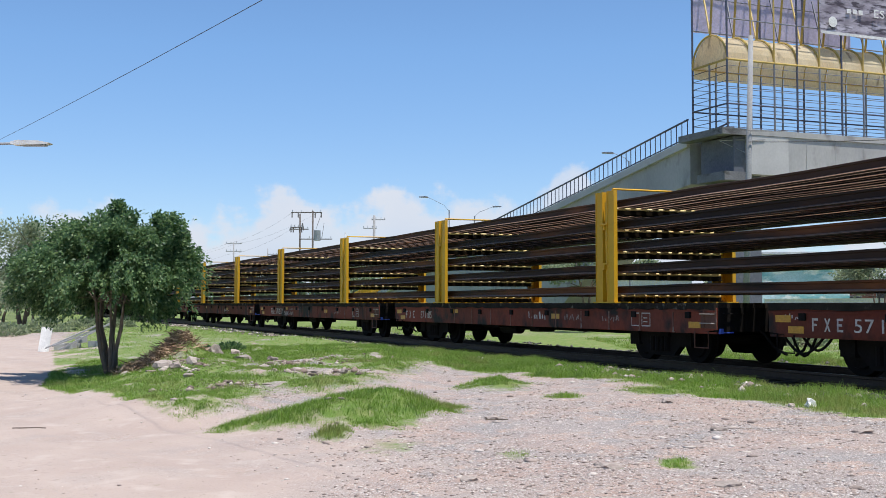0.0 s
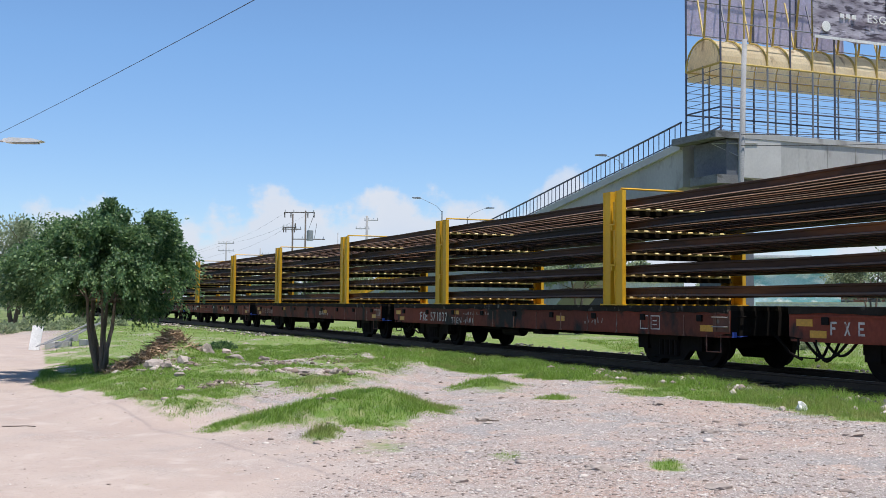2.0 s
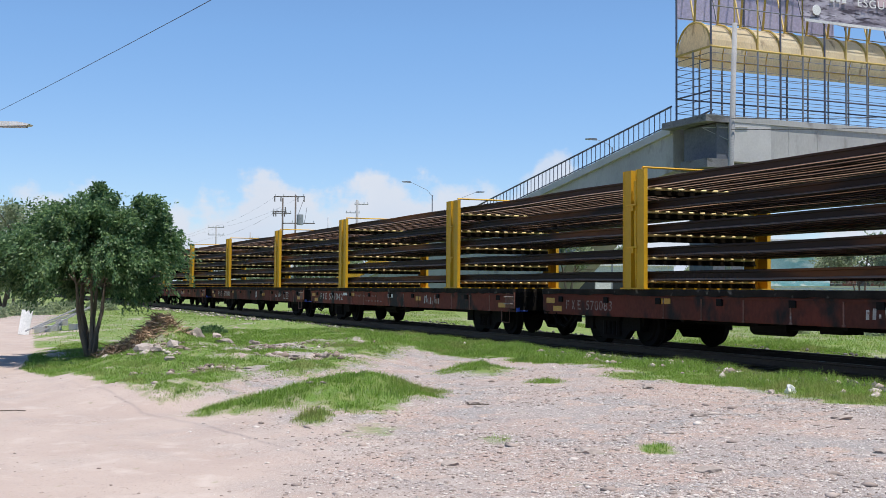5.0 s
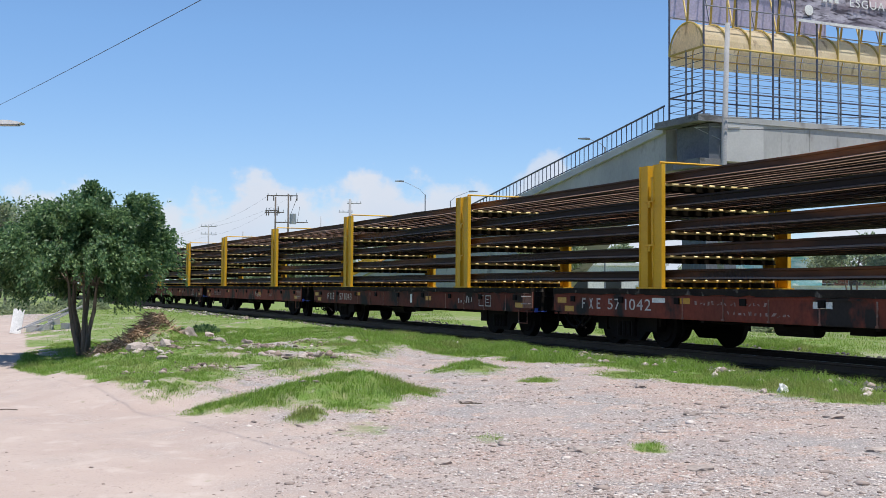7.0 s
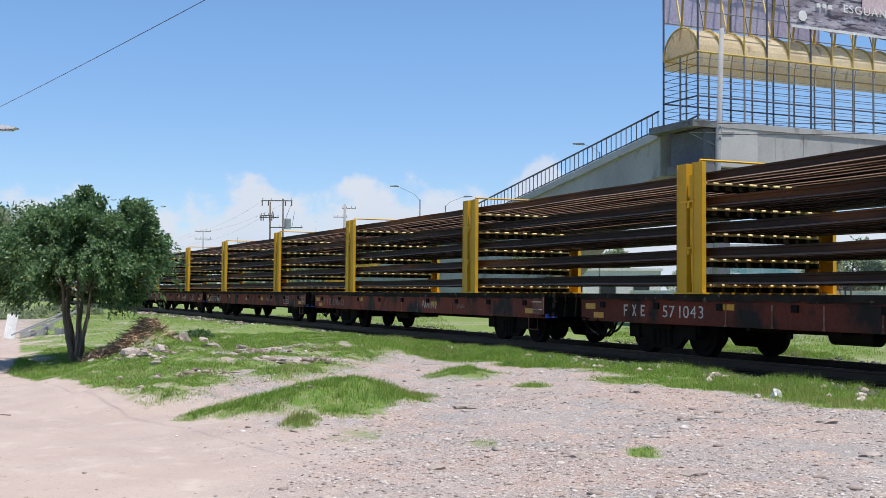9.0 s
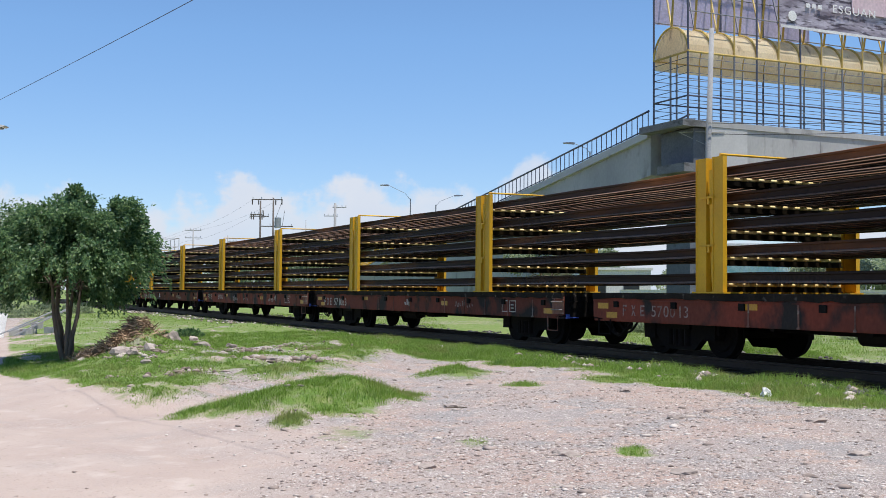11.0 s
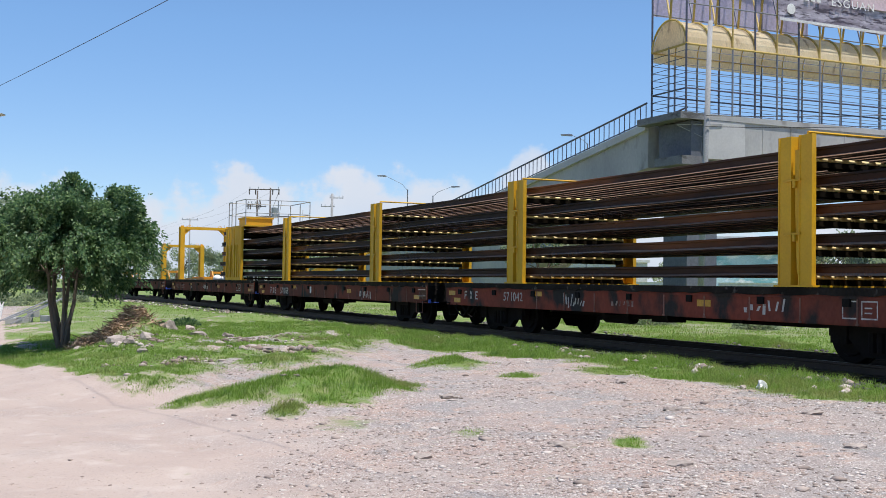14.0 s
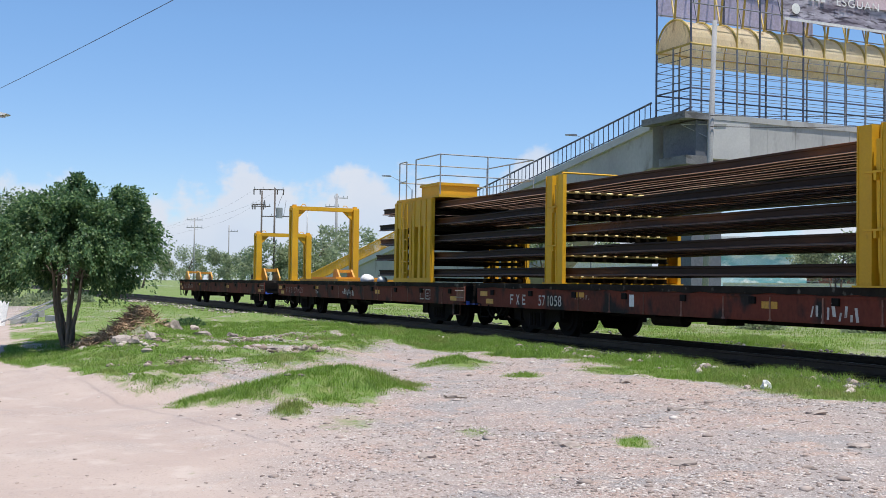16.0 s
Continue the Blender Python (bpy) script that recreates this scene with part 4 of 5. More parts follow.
# ---- footbridge ----
BRIDGE = pose(10.65, 42.0, 0, 0, 0, math.degrees(math.atan2(.384, .924)))
FLOOR, WIDE, SPRING, STEP = 8.05, 2.2, 10.66, 1.09
SLOPE = .154


def build_bridge():
    b = empty("footbridge", "concrete footbridge with caged walkway and long ramp", "footbridge", BRIDGE, kind="structure")
    deck = bmesh.new()
    box(deck, .1, 46, -.12, WIDE + .12, FLOOR - .22, FLOOR)
    soften(deck, .02)
    part("deck", deck, CONCRETE, b, "weathered concrete deck slab")
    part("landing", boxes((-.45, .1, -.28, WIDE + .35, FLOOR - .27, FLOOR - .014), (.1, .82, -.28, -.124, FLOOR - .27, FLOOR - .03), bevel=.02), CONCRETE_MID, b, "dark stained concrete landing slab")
    girder = bmesh.new()
    for y in (-.06, WIDE - .42):
        box(girder, 2.72, 46, y, y + .48, FLOOR - 1.75, FLOOR - .22)
        for x in np.arange(3.6, 40, 1.4):
            box(girder, x, x + .06, y - .012, y + .01, FLOOR - 1.6, FLOOR - .24)
    part("girder", girder, CONCRETE, b, "streaked concrete girder")
    part("pier_head", boxes((.82, 2.72, -.10, WIDE + .10, FLOOR - 1.7, FLOOR - .23), bevel=.02), CONCRETE_LIGHT, b, "pale patched concrete pier head")
    # Block filling the open recess; its dark colour stands for the shade there.
    part("recess_wall", boxes((.28, .815, .04, WIDE - .1, FLOOR - 1.75, FLOOR - .275)), CONCRETE_DARK, b, "stained wall filling the recess under the landing, shade in its colour")
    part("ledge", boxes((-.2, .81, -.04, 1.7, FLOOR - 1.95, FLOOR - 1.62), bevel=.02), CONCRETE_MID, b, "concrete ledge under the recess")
    part("conduit", rods(([(-.2, .3, FLOOR - .45), (.5, .0, FLOOR - .42), (.85, -.13, FLOOR - .42), (1.6, -.13, FLOOR - .36)], .02), ([(-.2, .3, FLOOR - .45), (.82, -.12, FLOOR - .95)], .014)), GALV, b)
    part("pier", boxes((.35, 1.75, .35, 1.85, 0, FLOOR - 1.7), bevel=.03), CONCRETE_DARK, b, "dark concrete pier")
    part("pier", boxes((30, 31.3, .35, 1.85, 0, FLOOR - 1.75), bevel=.03), CONCRETE, b)
    # ramp, its solid wall and parapet kerb
    L = 51.0
    y0 = WIDE + .36
    zf = lambda y: FLOOR - .16 - SLOPE * (y - y0)
    bm = bmesh.new()
    for x0, x1, up, low in ((-.06, .10, .08, .22), (1.9, 2.06, .08, .22)):
        a = [(x0, y0, zf(y0) + up), (x0, y0 + L, zf(y0 + L) + up), (x0, y0 + L, zf(y0 + L) - low), (x0, y0, zf(y0) - low)]
        p, q = [bm.verts.new(v) for v in a], [bm.verts.new((x1, v[1], v[2])) for v in a]
        bm.faces.new(p)
        bm.faces.new(q[::-1])
        for i in range(4):
            bm.faces.new((p[i], p[(i + 1) % 4], q[(i + 1) % 4], q[i]))
    part("parapet_kerb", bm, CONCRETE_LIGHT, b, "pale concrete ramp kerb")
    bm = bmesh.new()
    a = [(.1, y0, zf(y0)), (.1, y0 + L, zf(y0 + L)), (.1, y0 + L, 0), (.1, y0 + 13, 0), (.1, y0 + 3.0, zf(y0) - 2.1), (.1, y0, zf(y0) - 1.7)]
    p, q = [bm.verts.new(v) for v in a], [bm.verts.new((1.9, v[1], v[2])) for v in a]
    bm.faces.new(p)
    bm.faces.new(q[::-1])
    for i in range(6):
        bm.faces.new((p[i], p[(i + 1) % 6], q[(i + 1) % 6], q[i]))
    part("ramp", bm, CONCRETE, b, "sloping grey concrete ramp")
    bal = data("baluster", rods(([(0, 0, 0), (0, 0, .78)], .019)), BLUEPAINT)
    bal2 = data("baluster", rods(([(0, 0, 0), (0, 0, .78)], .03)), YELLOW)
    for i in range(134):
        y = y0 + .05 + .38 * i
        part("baluster", bal if y < 24 else bal2, None, b, m=pose(.02, y, zf(y) + .06))
        if y >= 24:
            part("baluster", bal2, None, b, m=pose(.02, y + .19, zf(y + .19) + .06))
        if y < 16:
            part("baluster", bal, None, b, m=pose(1.98, y, zf(y) + .06))
    for x, ys, m in ((.02, (y0, 24), BLUEPAINT), (.02, (24, y0 + L), YELLOW), (1.98, (y0, 24), BLUEPAINT)):
        for dz, r in ((.86, .04), (.16, .025)):
            part("handrail", rods(([(x, ys[0], zf(ys[0]) + dz), (x, ys[1], zf(ys[1]) + dz)], r)), m, b)
    # cage: posts, bars, ribs and vault
    N = 30
    post = data("cage_post", rods(([(0, 0, FLOOR), (0, 0, SPRING + .05)], .038), sides=6), GREYPAINT)
    mast = data("mast", rods(([(0, 0, FLOOR), (0, 0, 15.5)], .04), sides=6), BLUEPAINT)
    for i in range(N):
        for y in (0, WIDE):
            part("mast" if i in (0, 3, 5) or (i == 0) else "cage_post", mast if i in (0, 3, 5) else post, None, b, m=pose(.0 + STEP * i, y, 0))
    part("cage_post", post, None, b, m=pose(0, WIDE * .5, 0))
    upright = data("upright", rods(([(0, 0, SPRING + .05), (0, 0, 15.5)], .034), sides=6), YELLOW_DIM)
    for i in range(1, N):
        if i not in (3, 5):
            part("upright", upright, None, b, m=pose(STEP * i, 0, 0))
    for k in range(9):
        z = FLOOR + .06 + k * .29
        r = .032 if k == 3 else .013
        for y in (0, WIDE):
            part("cage_bar", rods(([(0, y, z), (STEP * N, y, z)], r)), BLUEPAINT if k in (0, 3) else GREYPAINT, b)
        part("cage_bar", rods(([(0, 0, z), (0, WIDE, z)], r)), BLUEPAINT, b)
    rib = data("rib", rods(([(0, WIDE / 2 - WIDE / 2 * math.cos(t), SPRING + WIDE / 2 * math.sin(t)) for t in np.linspace(0, math.pi, 17)], .045), sides=6), YELLOW_DIM)
    for i in range(N):
        part("rib", rib, None, b, m=pose(STEP * i, 0, 0))
    for y in (0, WIDE):
        part("eaves_bar", rods(([(0, y, SPRING), (STEP * N, y, SPRING)], .045)), YELLOW_DIM, b)
    part("eaves_bar", rods(([(0, 0, SPRING), (0, WIDE, SPRING)], .045)), YELLOW_DIM, b)
    for i in range(N - 1):
        bm = bmesh.new()
        ts = np.linspace(.05, math.pi, 15)
        rows = [[bm.verts.new((STEP * i + dx, WIDE / 2 - (WIDE / 2 - .03 + e) * math.cos(t), SPRING + (WIDE / 2 - .03 + e) * math.sin(t))) for t in ts] for dx, e in ((.04, 0), (STEP - .04, 0))]
        low = [bm.verts.new((STEP * i + dx, WIDE - .03, SPRING - .38)) for dx in (.04, STEP - .04)]
        for k in range(len(ts) - 1):
            bm.faces.new((rows[0][k], rows[0][k + 1], rows[1][k + 1], rows[1][k]))
        bm.faces.new((rows[0][-1], low[0], low[1], rows[1][-1]))
        part("roof_sheet", bm, CREAM, b, "stained cream fibreglass sheet")
    bm = bmesh.new()
    ts = np.linspace(0, math.pi, 17)
    face = [bm.verts.new((.03, WIDE / 2 - (WIDE / 2 - .05) * math.cos(t), SPRING + (WIDE / 2 - .05) * math.sin(t))) for t in ts]
    bm.faces.new(face)
    part("gable_sheet", bm, CREAM, b, "cream fibreglass gable")
    # hoarding frame over the vault
    for i in range(N):
        x, top = STEP * i, SPRING + WIDE / 2
        part("hoarding_strut", rods(([(x + .05, WIDE / 2, top), (x - .55, .05, top + 2.2)], .045)), YELLOW_DIM, b)
        part("hoarding_strut", rods(([(x + .05, WIDE / 2, top), (x + .45, WIDE - .05, top + 2.2)], .04)), BLUEPAINT if i % 2 else YELLOW_DIM, b)
    for z in (SPRING + 1.55, SPRING + 2.9):
        part("hoarding_bar", rods(([(0, WIDE, z), (STEP * N, WIDE, z)], .025)), GREYPAINT, b)
        part("hoarding_bar", rods(([(0, 0, z), (4.4, 0, z)], .025)), GREYPAINT, b)
    bm = bmesh.new()
    cloth = [[bm.verts.new((8.0 * i / 24, WIDE + .06 + .02 * math.sin(i * 1.3 + k), SPRING + 1.5 + .75 * k + .02 * math.sin(i * .8))) for i in range(25)] for k in range(5)]
    for k in range(4):
        for i in range(24):
            bm.faces.new((cloth[k][i], cloth[k][i + 1], cloth[k + 1][i + 1], cloth[k + 1][i]))
    part("back_banner", bm, NETTING, b, "lavender reverse of a cloth banner")
    bm = bmesh.new()
    n = 40
    grid = [[bm.verts.new((4.32 + 13 * i / n, -.10 + .03 * math.sin(i * .9) + .02 * math.sin(i * 2.3 + k), SPRING + 1.36 + .05 * math.sin(i * .7) * (k == 0) + 1.05 * k)) for i in range(n + 1)] for k in range(4)]
    for k in range(3):
        for i in range(n):
            bm.faces.new((grid[k][i], grid[k][i + 1], grid[k + 1][i + 1], grid[k + 1][i]))
    ban = part("front_banner", bm, BANNER, b, "printed dark banner with a pale dot")
    ban.modifiers.new("thick", "SOLIDIFY").thickness = .008
    bm = bmesh.new()
    tube(bm, [(4.92, -.16, SPRING + 1.84), (4.92, -.15, SPRING + 1.84)], .21, sides=20)
    part("banner_dot", bm, WHITE, ban)
    strip = boxes((4.34, 17, -.165, -.155, SPRING + 1.34, SPRING + 1.45))
    part("banner_hem", strip, PLASTER, ban)
    part("banner_print", boxes((8.0, 17, -.165, -.155, SPRING + 2.3, SPRING + 4.1)), BANNERPINK, ban)
    word = letters("ESGUAN", .46, WHITE)
    word.transform(Matrix.Diagonal((2.3 / max(v.co.x for v in word.vertices), 1, 1, 1)))
    part("banner_lettering", word, None, ban, "white capitals", pose(6.95, -.186, SPRING + 2.2, 90, 0, 0))
    for k in range(3):
        part("banner_lettering", boxes((5.6 + .3 * k, 5.8 + .3 * k, -.18, -.166, SPRING + 2.25, SPRING + 2.42)), PLASTER, ban)


build_bridge()


# ---- poles and lamps ----
def power_pole(x, y, h, arms, label, material=POLEWOOD, r=.11, lean=0.0, gear=False, group="power poles"):
    p = empty("power_pole", label, "power pole", pose(x, y, 0, 0, lean, 0), group)
    bm = bmesh.new()
    tube(bm, [(0, 0, -.2), (0, 0, h * .5), (0, 0, h)], r, r * .7, sides=10)
    part("pole", bm, material, p, smooth=True)
    for z, half, off in arms:
        arm = part("crossarm", boxes((off - half, off + half, -.05, .05, z - .045, z + .045)), material, p)
        for k in (-1, -.4, .4, 1):
            part("insulator", rods(([(off + k * half * .92, 0, z + .07), (off + k * half * .92, 0, z + .26)], .035)), GALV, arm)
    if gear:
        bm = bmesh.new()
        tube(bm, [(.45, 0, h - 2.9), (.45, 0, h - 1.9)], .32, sides=12)
        part("transformer", bm, GALV, p, "grey transformer can")
        for z, half, off in arms[:2]:
            for k in (-.95, -.55, .55, .95):
                part("hanging_insulator", rods(([(off + k * half, 0, z - .04), (off + k * half, 0, z - .5)], .06)), POLEWOOD, p)
        part("cut_out", rods(([(-.9, 0, h - 1.9), (-1.0, 0, h - 1.2)], .06), ([(.3, 0, h - 1.8), (.8, 0, h - .4)], .02), ([(.9, 0, h - 2.6), (1.1, 0, h - 1.2)], .02)), POLEWOOD, p)
    return p


def street_lamp(x, y, h, arm, rise, label):
    p = empty("street_lamp", label, "street lamp", pose(x, y, 0), "highway lamps")
    part("pole", rods(([(0, 0, 0), (0, 0, h)], .045), sides=8), GREYPAINT, p)
    part("arm", rods(([(0, 0, h - .1), (arm * .25, 0, h + rise * .4), (arm, 0, h + rise)], .018)), GREYPAINT, p)
    bm = bmesh.new()
    s = 1 if arm > 0 else -1
    prism(bm, [(arm, h + rise - .05), (arm + s * .7, h + rise - .01), (arm + s * .74, h + rise + .05), (arm + s * .2, h + rise + .08), (arm, h + rise + .05)], -.13, .13)
    part("head", bm, GREYPAINT, p)
    return p


power_pole(-12.7, 110, 10.5, ((10.35, 1.5, -.6), (8.9, .55, -1.6), (7.75, 1.6, .3)), "wooden power pole with transformer and crossarms", gear=True)
power_pole(-14.2, 112, 10.4, ((8.85, .95, -.1),), "weathered power pole beside the transformer pole")
power_pole(-27.8, 150, 9.6, ((9.4, 1.05, 0), (8.4, 1.05, 0)), "distant power pole with two crossarms", POLECONC)
power_pole(-8.0, 131, 11.7, ((11.2, .8, .5), (10.2, .8, -.5)), "grey pole with short arms", POLECONC, .2)
power_pole(-25.6, 165, 9.5, ((8.6, .7, .6),), "far thin grey pole", POLECONC)
power_pole(-15.6, 180, 12.8, (), "far slender bare mast", GALV, .10)
power_pole(10.84, 40.6, 11.2, (), "grey tapered concrete pole beside the footbridge", POLECONC, .125, 1.7)
power_pole(-32.5, 140, 7.5, (), "far bare white post", POLECONC, .12)
street_lamp(.5, 92, 9.1, -1.75, 1.05, "highway lamp with a long arm")
street_lamp(2.6, 93, 8.7, 1.5, .75, "highway lamp behind the ramp")
street_lamp(11.9, 72, 10.6, -1.0, .5, "highway lamp above the ramp")


def cable(points, r, label):
    pts = [Vector(p) for p in points]
    tagged(part("overhead_cable", rods((pts, r), sides=5), WIRE), label, "cable")


def sagged(a, b, sag, n=14):
    a, b = Vector(a), Vector(b)
    return [a.lerp(b, i / n) - Vector((0, 0, sag * 4 * (i / n) * (1 - i / n))) for i in range(n + 1)]


cable(sagged((-10.1, 25.3, 5.12), (6.4, -1.5, 4.66), .12), .0045, "thin black overhead cable crossing the sky")
for dz, dx in ((10.4, -1.9), (10.4, .6), (8.95, -1.7)):
    cable(sagged((-12.7 + dx, 110, dz), (-27.8 + dx * .5, 150, dz - 1.0), .5), .006, "thin power line between poles")
    cable(sagged((-27.8 + dx * .5, 150, dz - 1.0), (-70, 250, dz - 1), .8), .006, "far thin black power line")
for dz in (7.5, 7.9):
    cable(sagged((10.98, 40.45, dz - .2), (31, 44.5, dz + 1.7), .35), .014, "black service cable below the cage")


def near_lamp():
    p = empty("street_lamp", "pale street lamp head on an arm above the dirt road", "street lamp", pose(-11.35, 25.2, 0), "dirt road lamp")
    part("pole", rods(([(0, 0, -.2), (0, 0, 5.0)], .09), sides=10), POLECONC, p)
    part("arm", rods(([(0, 0, 4.9), (.6, 0, 5.05), (1.75, 0, 5.08)], .03)), GALV, p)
    bm = bmesh.new()
    prism(bm, [(1.7, 5.05), (1.82, 5.03), (2.5, 5.05), (2.56, 5.08), (2.3, 5.13), (1.85, 5.14), (1.7, 5.11)], -.14, .14)
    soften(bm, .015)
    head = part("head", bm, WHITE, p, "pale flat lamp head")
    part("lens", boxes((1.9, 2.45, -.1, .1, 5.02, 5.045)), GALV, head)


near_lamp()


# ---- trees ----
def tree(x, y, top, bottom, rx, ry, leaves, size, material, label, stems=5, seed=1, droop=.5, lumps=26, spread=.55, group="", shift=0.0, sprays=0, lobes=(), waist=0.0, fan=0.0):
    """Stems that fan out from the foot into a crown of clumps of single leaves."""
    r = np.random.RandomState(seed)
    rr = random.Random(seed)
    z0 = float(height(np.array([x]), np.array([y]))[0]) if math.hypot(x, y) < 140 else 0.0
    t = empty("tree", label, "tree", pose(x, y, z0 - .05), group)
    mid, half = (top + bottom) / 2 - z0, (top - bottom) / 2
    bm = bmesh.new()
    tips = []
    base_r = .026 * (top - z0) / math.sqrt(stems) + .018
    for i in range(stems):
        a = 2 * math.pi * i / stems + rr.uniform(-.4, .4)
        f = rr.uniform(.2, .42) * (fan or 1)
        tip = Vector((rx * f * math.cos(a), ry * f * math.sin(a), mid + half * rr.uniform(-.1, .5)))
        foot = Vector((.12 * math.cos(a), .12 * math.sin(a), 0)) * (1 if stems > 2 else 0)
        pts = [foot + (tip - foot) * q + Vector((0, 0, .25 * math.sin(math.pi * q) * (mid - .2))) * .6 + Vector((rr.uniform(-.05, .05), rr.uniform(-.05, .05), 0)) for q in (0, .15, .3, .5, .75, 1)]
        tube(bm, pts, base_r * rr.uniform(.8, 1.15), base_r * .2, sides=8)
        tips.append((pts[3], pts[4], tip))
    for p3, p4, tip in tips:
        for k in range(5):
            a, e = rr.uniform(0, 6.3), rr.uniform(-.2, .9)
            way = Vector((rx * .55 * math.cos(a), ry * .55 * math.sin(a), half * e * .7))
            tube(bm, [p4 if k % 2 else p3, (p4 if k % 2 else p3) + way * .5 + Vector((0, 0, .1)), (p4 if k % 2 else p3) + way], base_r * .3, base_r * .07, sides=5)
    part("trunk", bm, BARK, t, smooth=True)
    # clumps on an uneven shell and inside it
    cs = []
    while len(cs) < lumps:
        v = r.normal(size=3)
        v /= np.linalg.norm(v)
        k = r.uniform(.45, 1.0) ** .6
        if v[2] < -.75:
            continue
        bulge = 1 + .15 * math.sin(3 * math.atan2(v[1], v[0]) + seed) + .12 * math.sin(7 * v[2] + 2 * seed) + r.normal() * .09
        cs.append(np.array([rx * v[0], ry * v[1], half * v[2] * (1 if v[2] > 0 else .85)]) * k * bulge * .86)
    for lx, ly, lz in lobes:
        for _ in range(4):
            cs.append(np.array([lx, ly, lz]) + r.normal(size=3) * .22)
    cs = np.array(cs)
    lumps = len(cs)
    rad = np.array([.30, .30, .26]) * spread * (rx + half) / 2
    pick = r.randint(0, lumps, leaves)
    d = r.normal(size=(leaves, 3))
    d /= np.linalg.norm(d, axis=1)[:, None]
    pos = cs[pick] + d * (r.uniform(0, 1, leaves) ** .5)[:, None] * rad * 1.5 * r.uniform(.6, 1.3, lumps)[pick][:, None]
    strand = r.uniform(0, 1, leaves)
    pos[:, 2] -= droop * .5 * strand ** 3 * half * .6
    if sprays:
        root = r.normal(size=(sprays, 3))
        root /= np.linalg.norm(root, axis=1)[:, None]
        root[:, 2] = np.abs(root[:, 2]) * 1.1 - .25
        way = root * np.array([rx, ry, half]) * .30 * r.uniform(.3, 1.6, sprays)[:, None] + r.normal(size=(sprays, 3)) * .16
        per = max(30, leaves // (4 * sprays))
        q = r.uniform(0, 1, (sprays, per))
        line = (root * np.array([rx, ry, half]) * .84)[:, None] + way[:, None] * q[..., None]
        line[..., 2] -= .38 * q ** 2 * r.uniform(.3, 1.2, (sprays, 1))
        line += r.normal(size=line.shape) * .055
        pos = np.concatenate([pos, line.reshape(-1, 3)])
        leaves = len(pos)
    low, high = np.clip(-pos[:, 2] / half, 0, 1), np.clip(pos[:, 2] / half, 0, 1)
    pos[:, 0] *= 1 - waist * np.where(pos[:, 0] > 0, low, .9 * high)
    pos[:, 2] += mid
    pos[:, 0] += shift
    pos = pos[pos[:, 2] > bottom - z0 - .25 * half * r.uniform(0, 1, leaves)]
    n = len(pos)
    out = pos - np.array([0, 0, mid])
    axis = out / (np.linalg.norm(out, axis=1)[:, None] + 1e-6) + r.normal(size=(n, 3)) * .7 + np.array([0, 0, -droop])
    axis /= np.linalg.norm(axis, axis=1)[:, None]
    side = np.cross(axis, r.normal(size=(n, 3)))
    side /= np.linalg.norm(side, axis=1)[:, None] + 1e-6
    up = np.cross(side, axis)
    ln = size * r.uniform(.7, 1.35, n)[:, None]
    v = np.stack([pos, pos + axis * ln * .5 + side * ln * .26 + up * ln * .06, pos + axis * ln, pos + axis * ln * .5 - side * ln * .26 + up * ln * .06], 1).reshape(-1, 3)
    me = soup("crown", v, np.arange(n * 4).reshape(-1, 4), material)
    part("crown", me, None, t)
    return t


tree(-7.56, 25.7, 3.78, .80, 1.88, 1.85, 88000, .08, LEAF, "dark green leafy tree with several slender stems", 8, 3, .75, 92, .36, shift=.05, sprays=260, lobes=((1.45, -.3, .9), (.5, -.3, 1.2), (1.35, .2, .3), (-1.5, -.4, -.5)), waist=.22, fan=.95)
tree(-21.6, 58, 6.2, .35, 3.2, 3.0, 18000, .17, LEAF_PALE, "dusty, haze-paled grey-green tree beside the dirt road", 2, 5, .6, 40, .62, "background trees")
tree(-20.6, 66, 5.4, .4, 2.8, 2.4, 8000, .17, LEAF_PALE, "dusty, haze-paled grey-green tree behind the leafy tree", 2, 6, .6, 30, .6, "background trees")
for i, (x, y, top, rx) in enumerate(((-38, 165, 6.2, 4.2), (-32.5, 168, 7.0, 4.0), (-26.5, 160, 6.0, 3.2), (-21.5, 150, 5.4, 3.2), (-13.5, 112, 5.6, 3.6), (-9.3, 110, 6.6, 3.4), (-6.4, 114, 7.4, 3.8), (-62, 165, 6.0, 4.6), (-44, 120, 5.2, 3.8), (-39.5, 105, 4.8, 3.4), (-35, 90, 4.4, 3.0), (-51, 130, 5.6, 4.2), (-30.5, 84, 4.2, 2.8), (4.5, 96, 4.6, 3.0), (9.5, 92, 5.0, 3.0), (15.5, 90, 5.2, 3.6), (22.5, 84, 5.0, 3.4), (27.3, 80, 5.4, 3.2), (31.8, 82, 5.8, 3.4), (36.5, 84, 5.2, 3.2), (-46, 170, 5.8, 4.4), (-55, 160, 6.0, 4.6))):
    tree(x, y, top, .9, rx, rx, 4200, .30, LEAF_PALE, "hazy green roadside tree", 1, 20 + i, .4, 22, .7, "background trees")


tree(6.1, 48.5, 4.1, 2.0, 1.7, 1.7, 5000, .14, LEAF_PALE, "small forked tree beyond the track", 2, 61, .4, 26, .6, "background trees")
tree(19.7, 51.0, 3.9, 1.6, 2.0, 1.8, 6000, .14, LEAF_PALE, "small spreading tree beyond the track", 3, 62, .5, 26, .6, "background trees")


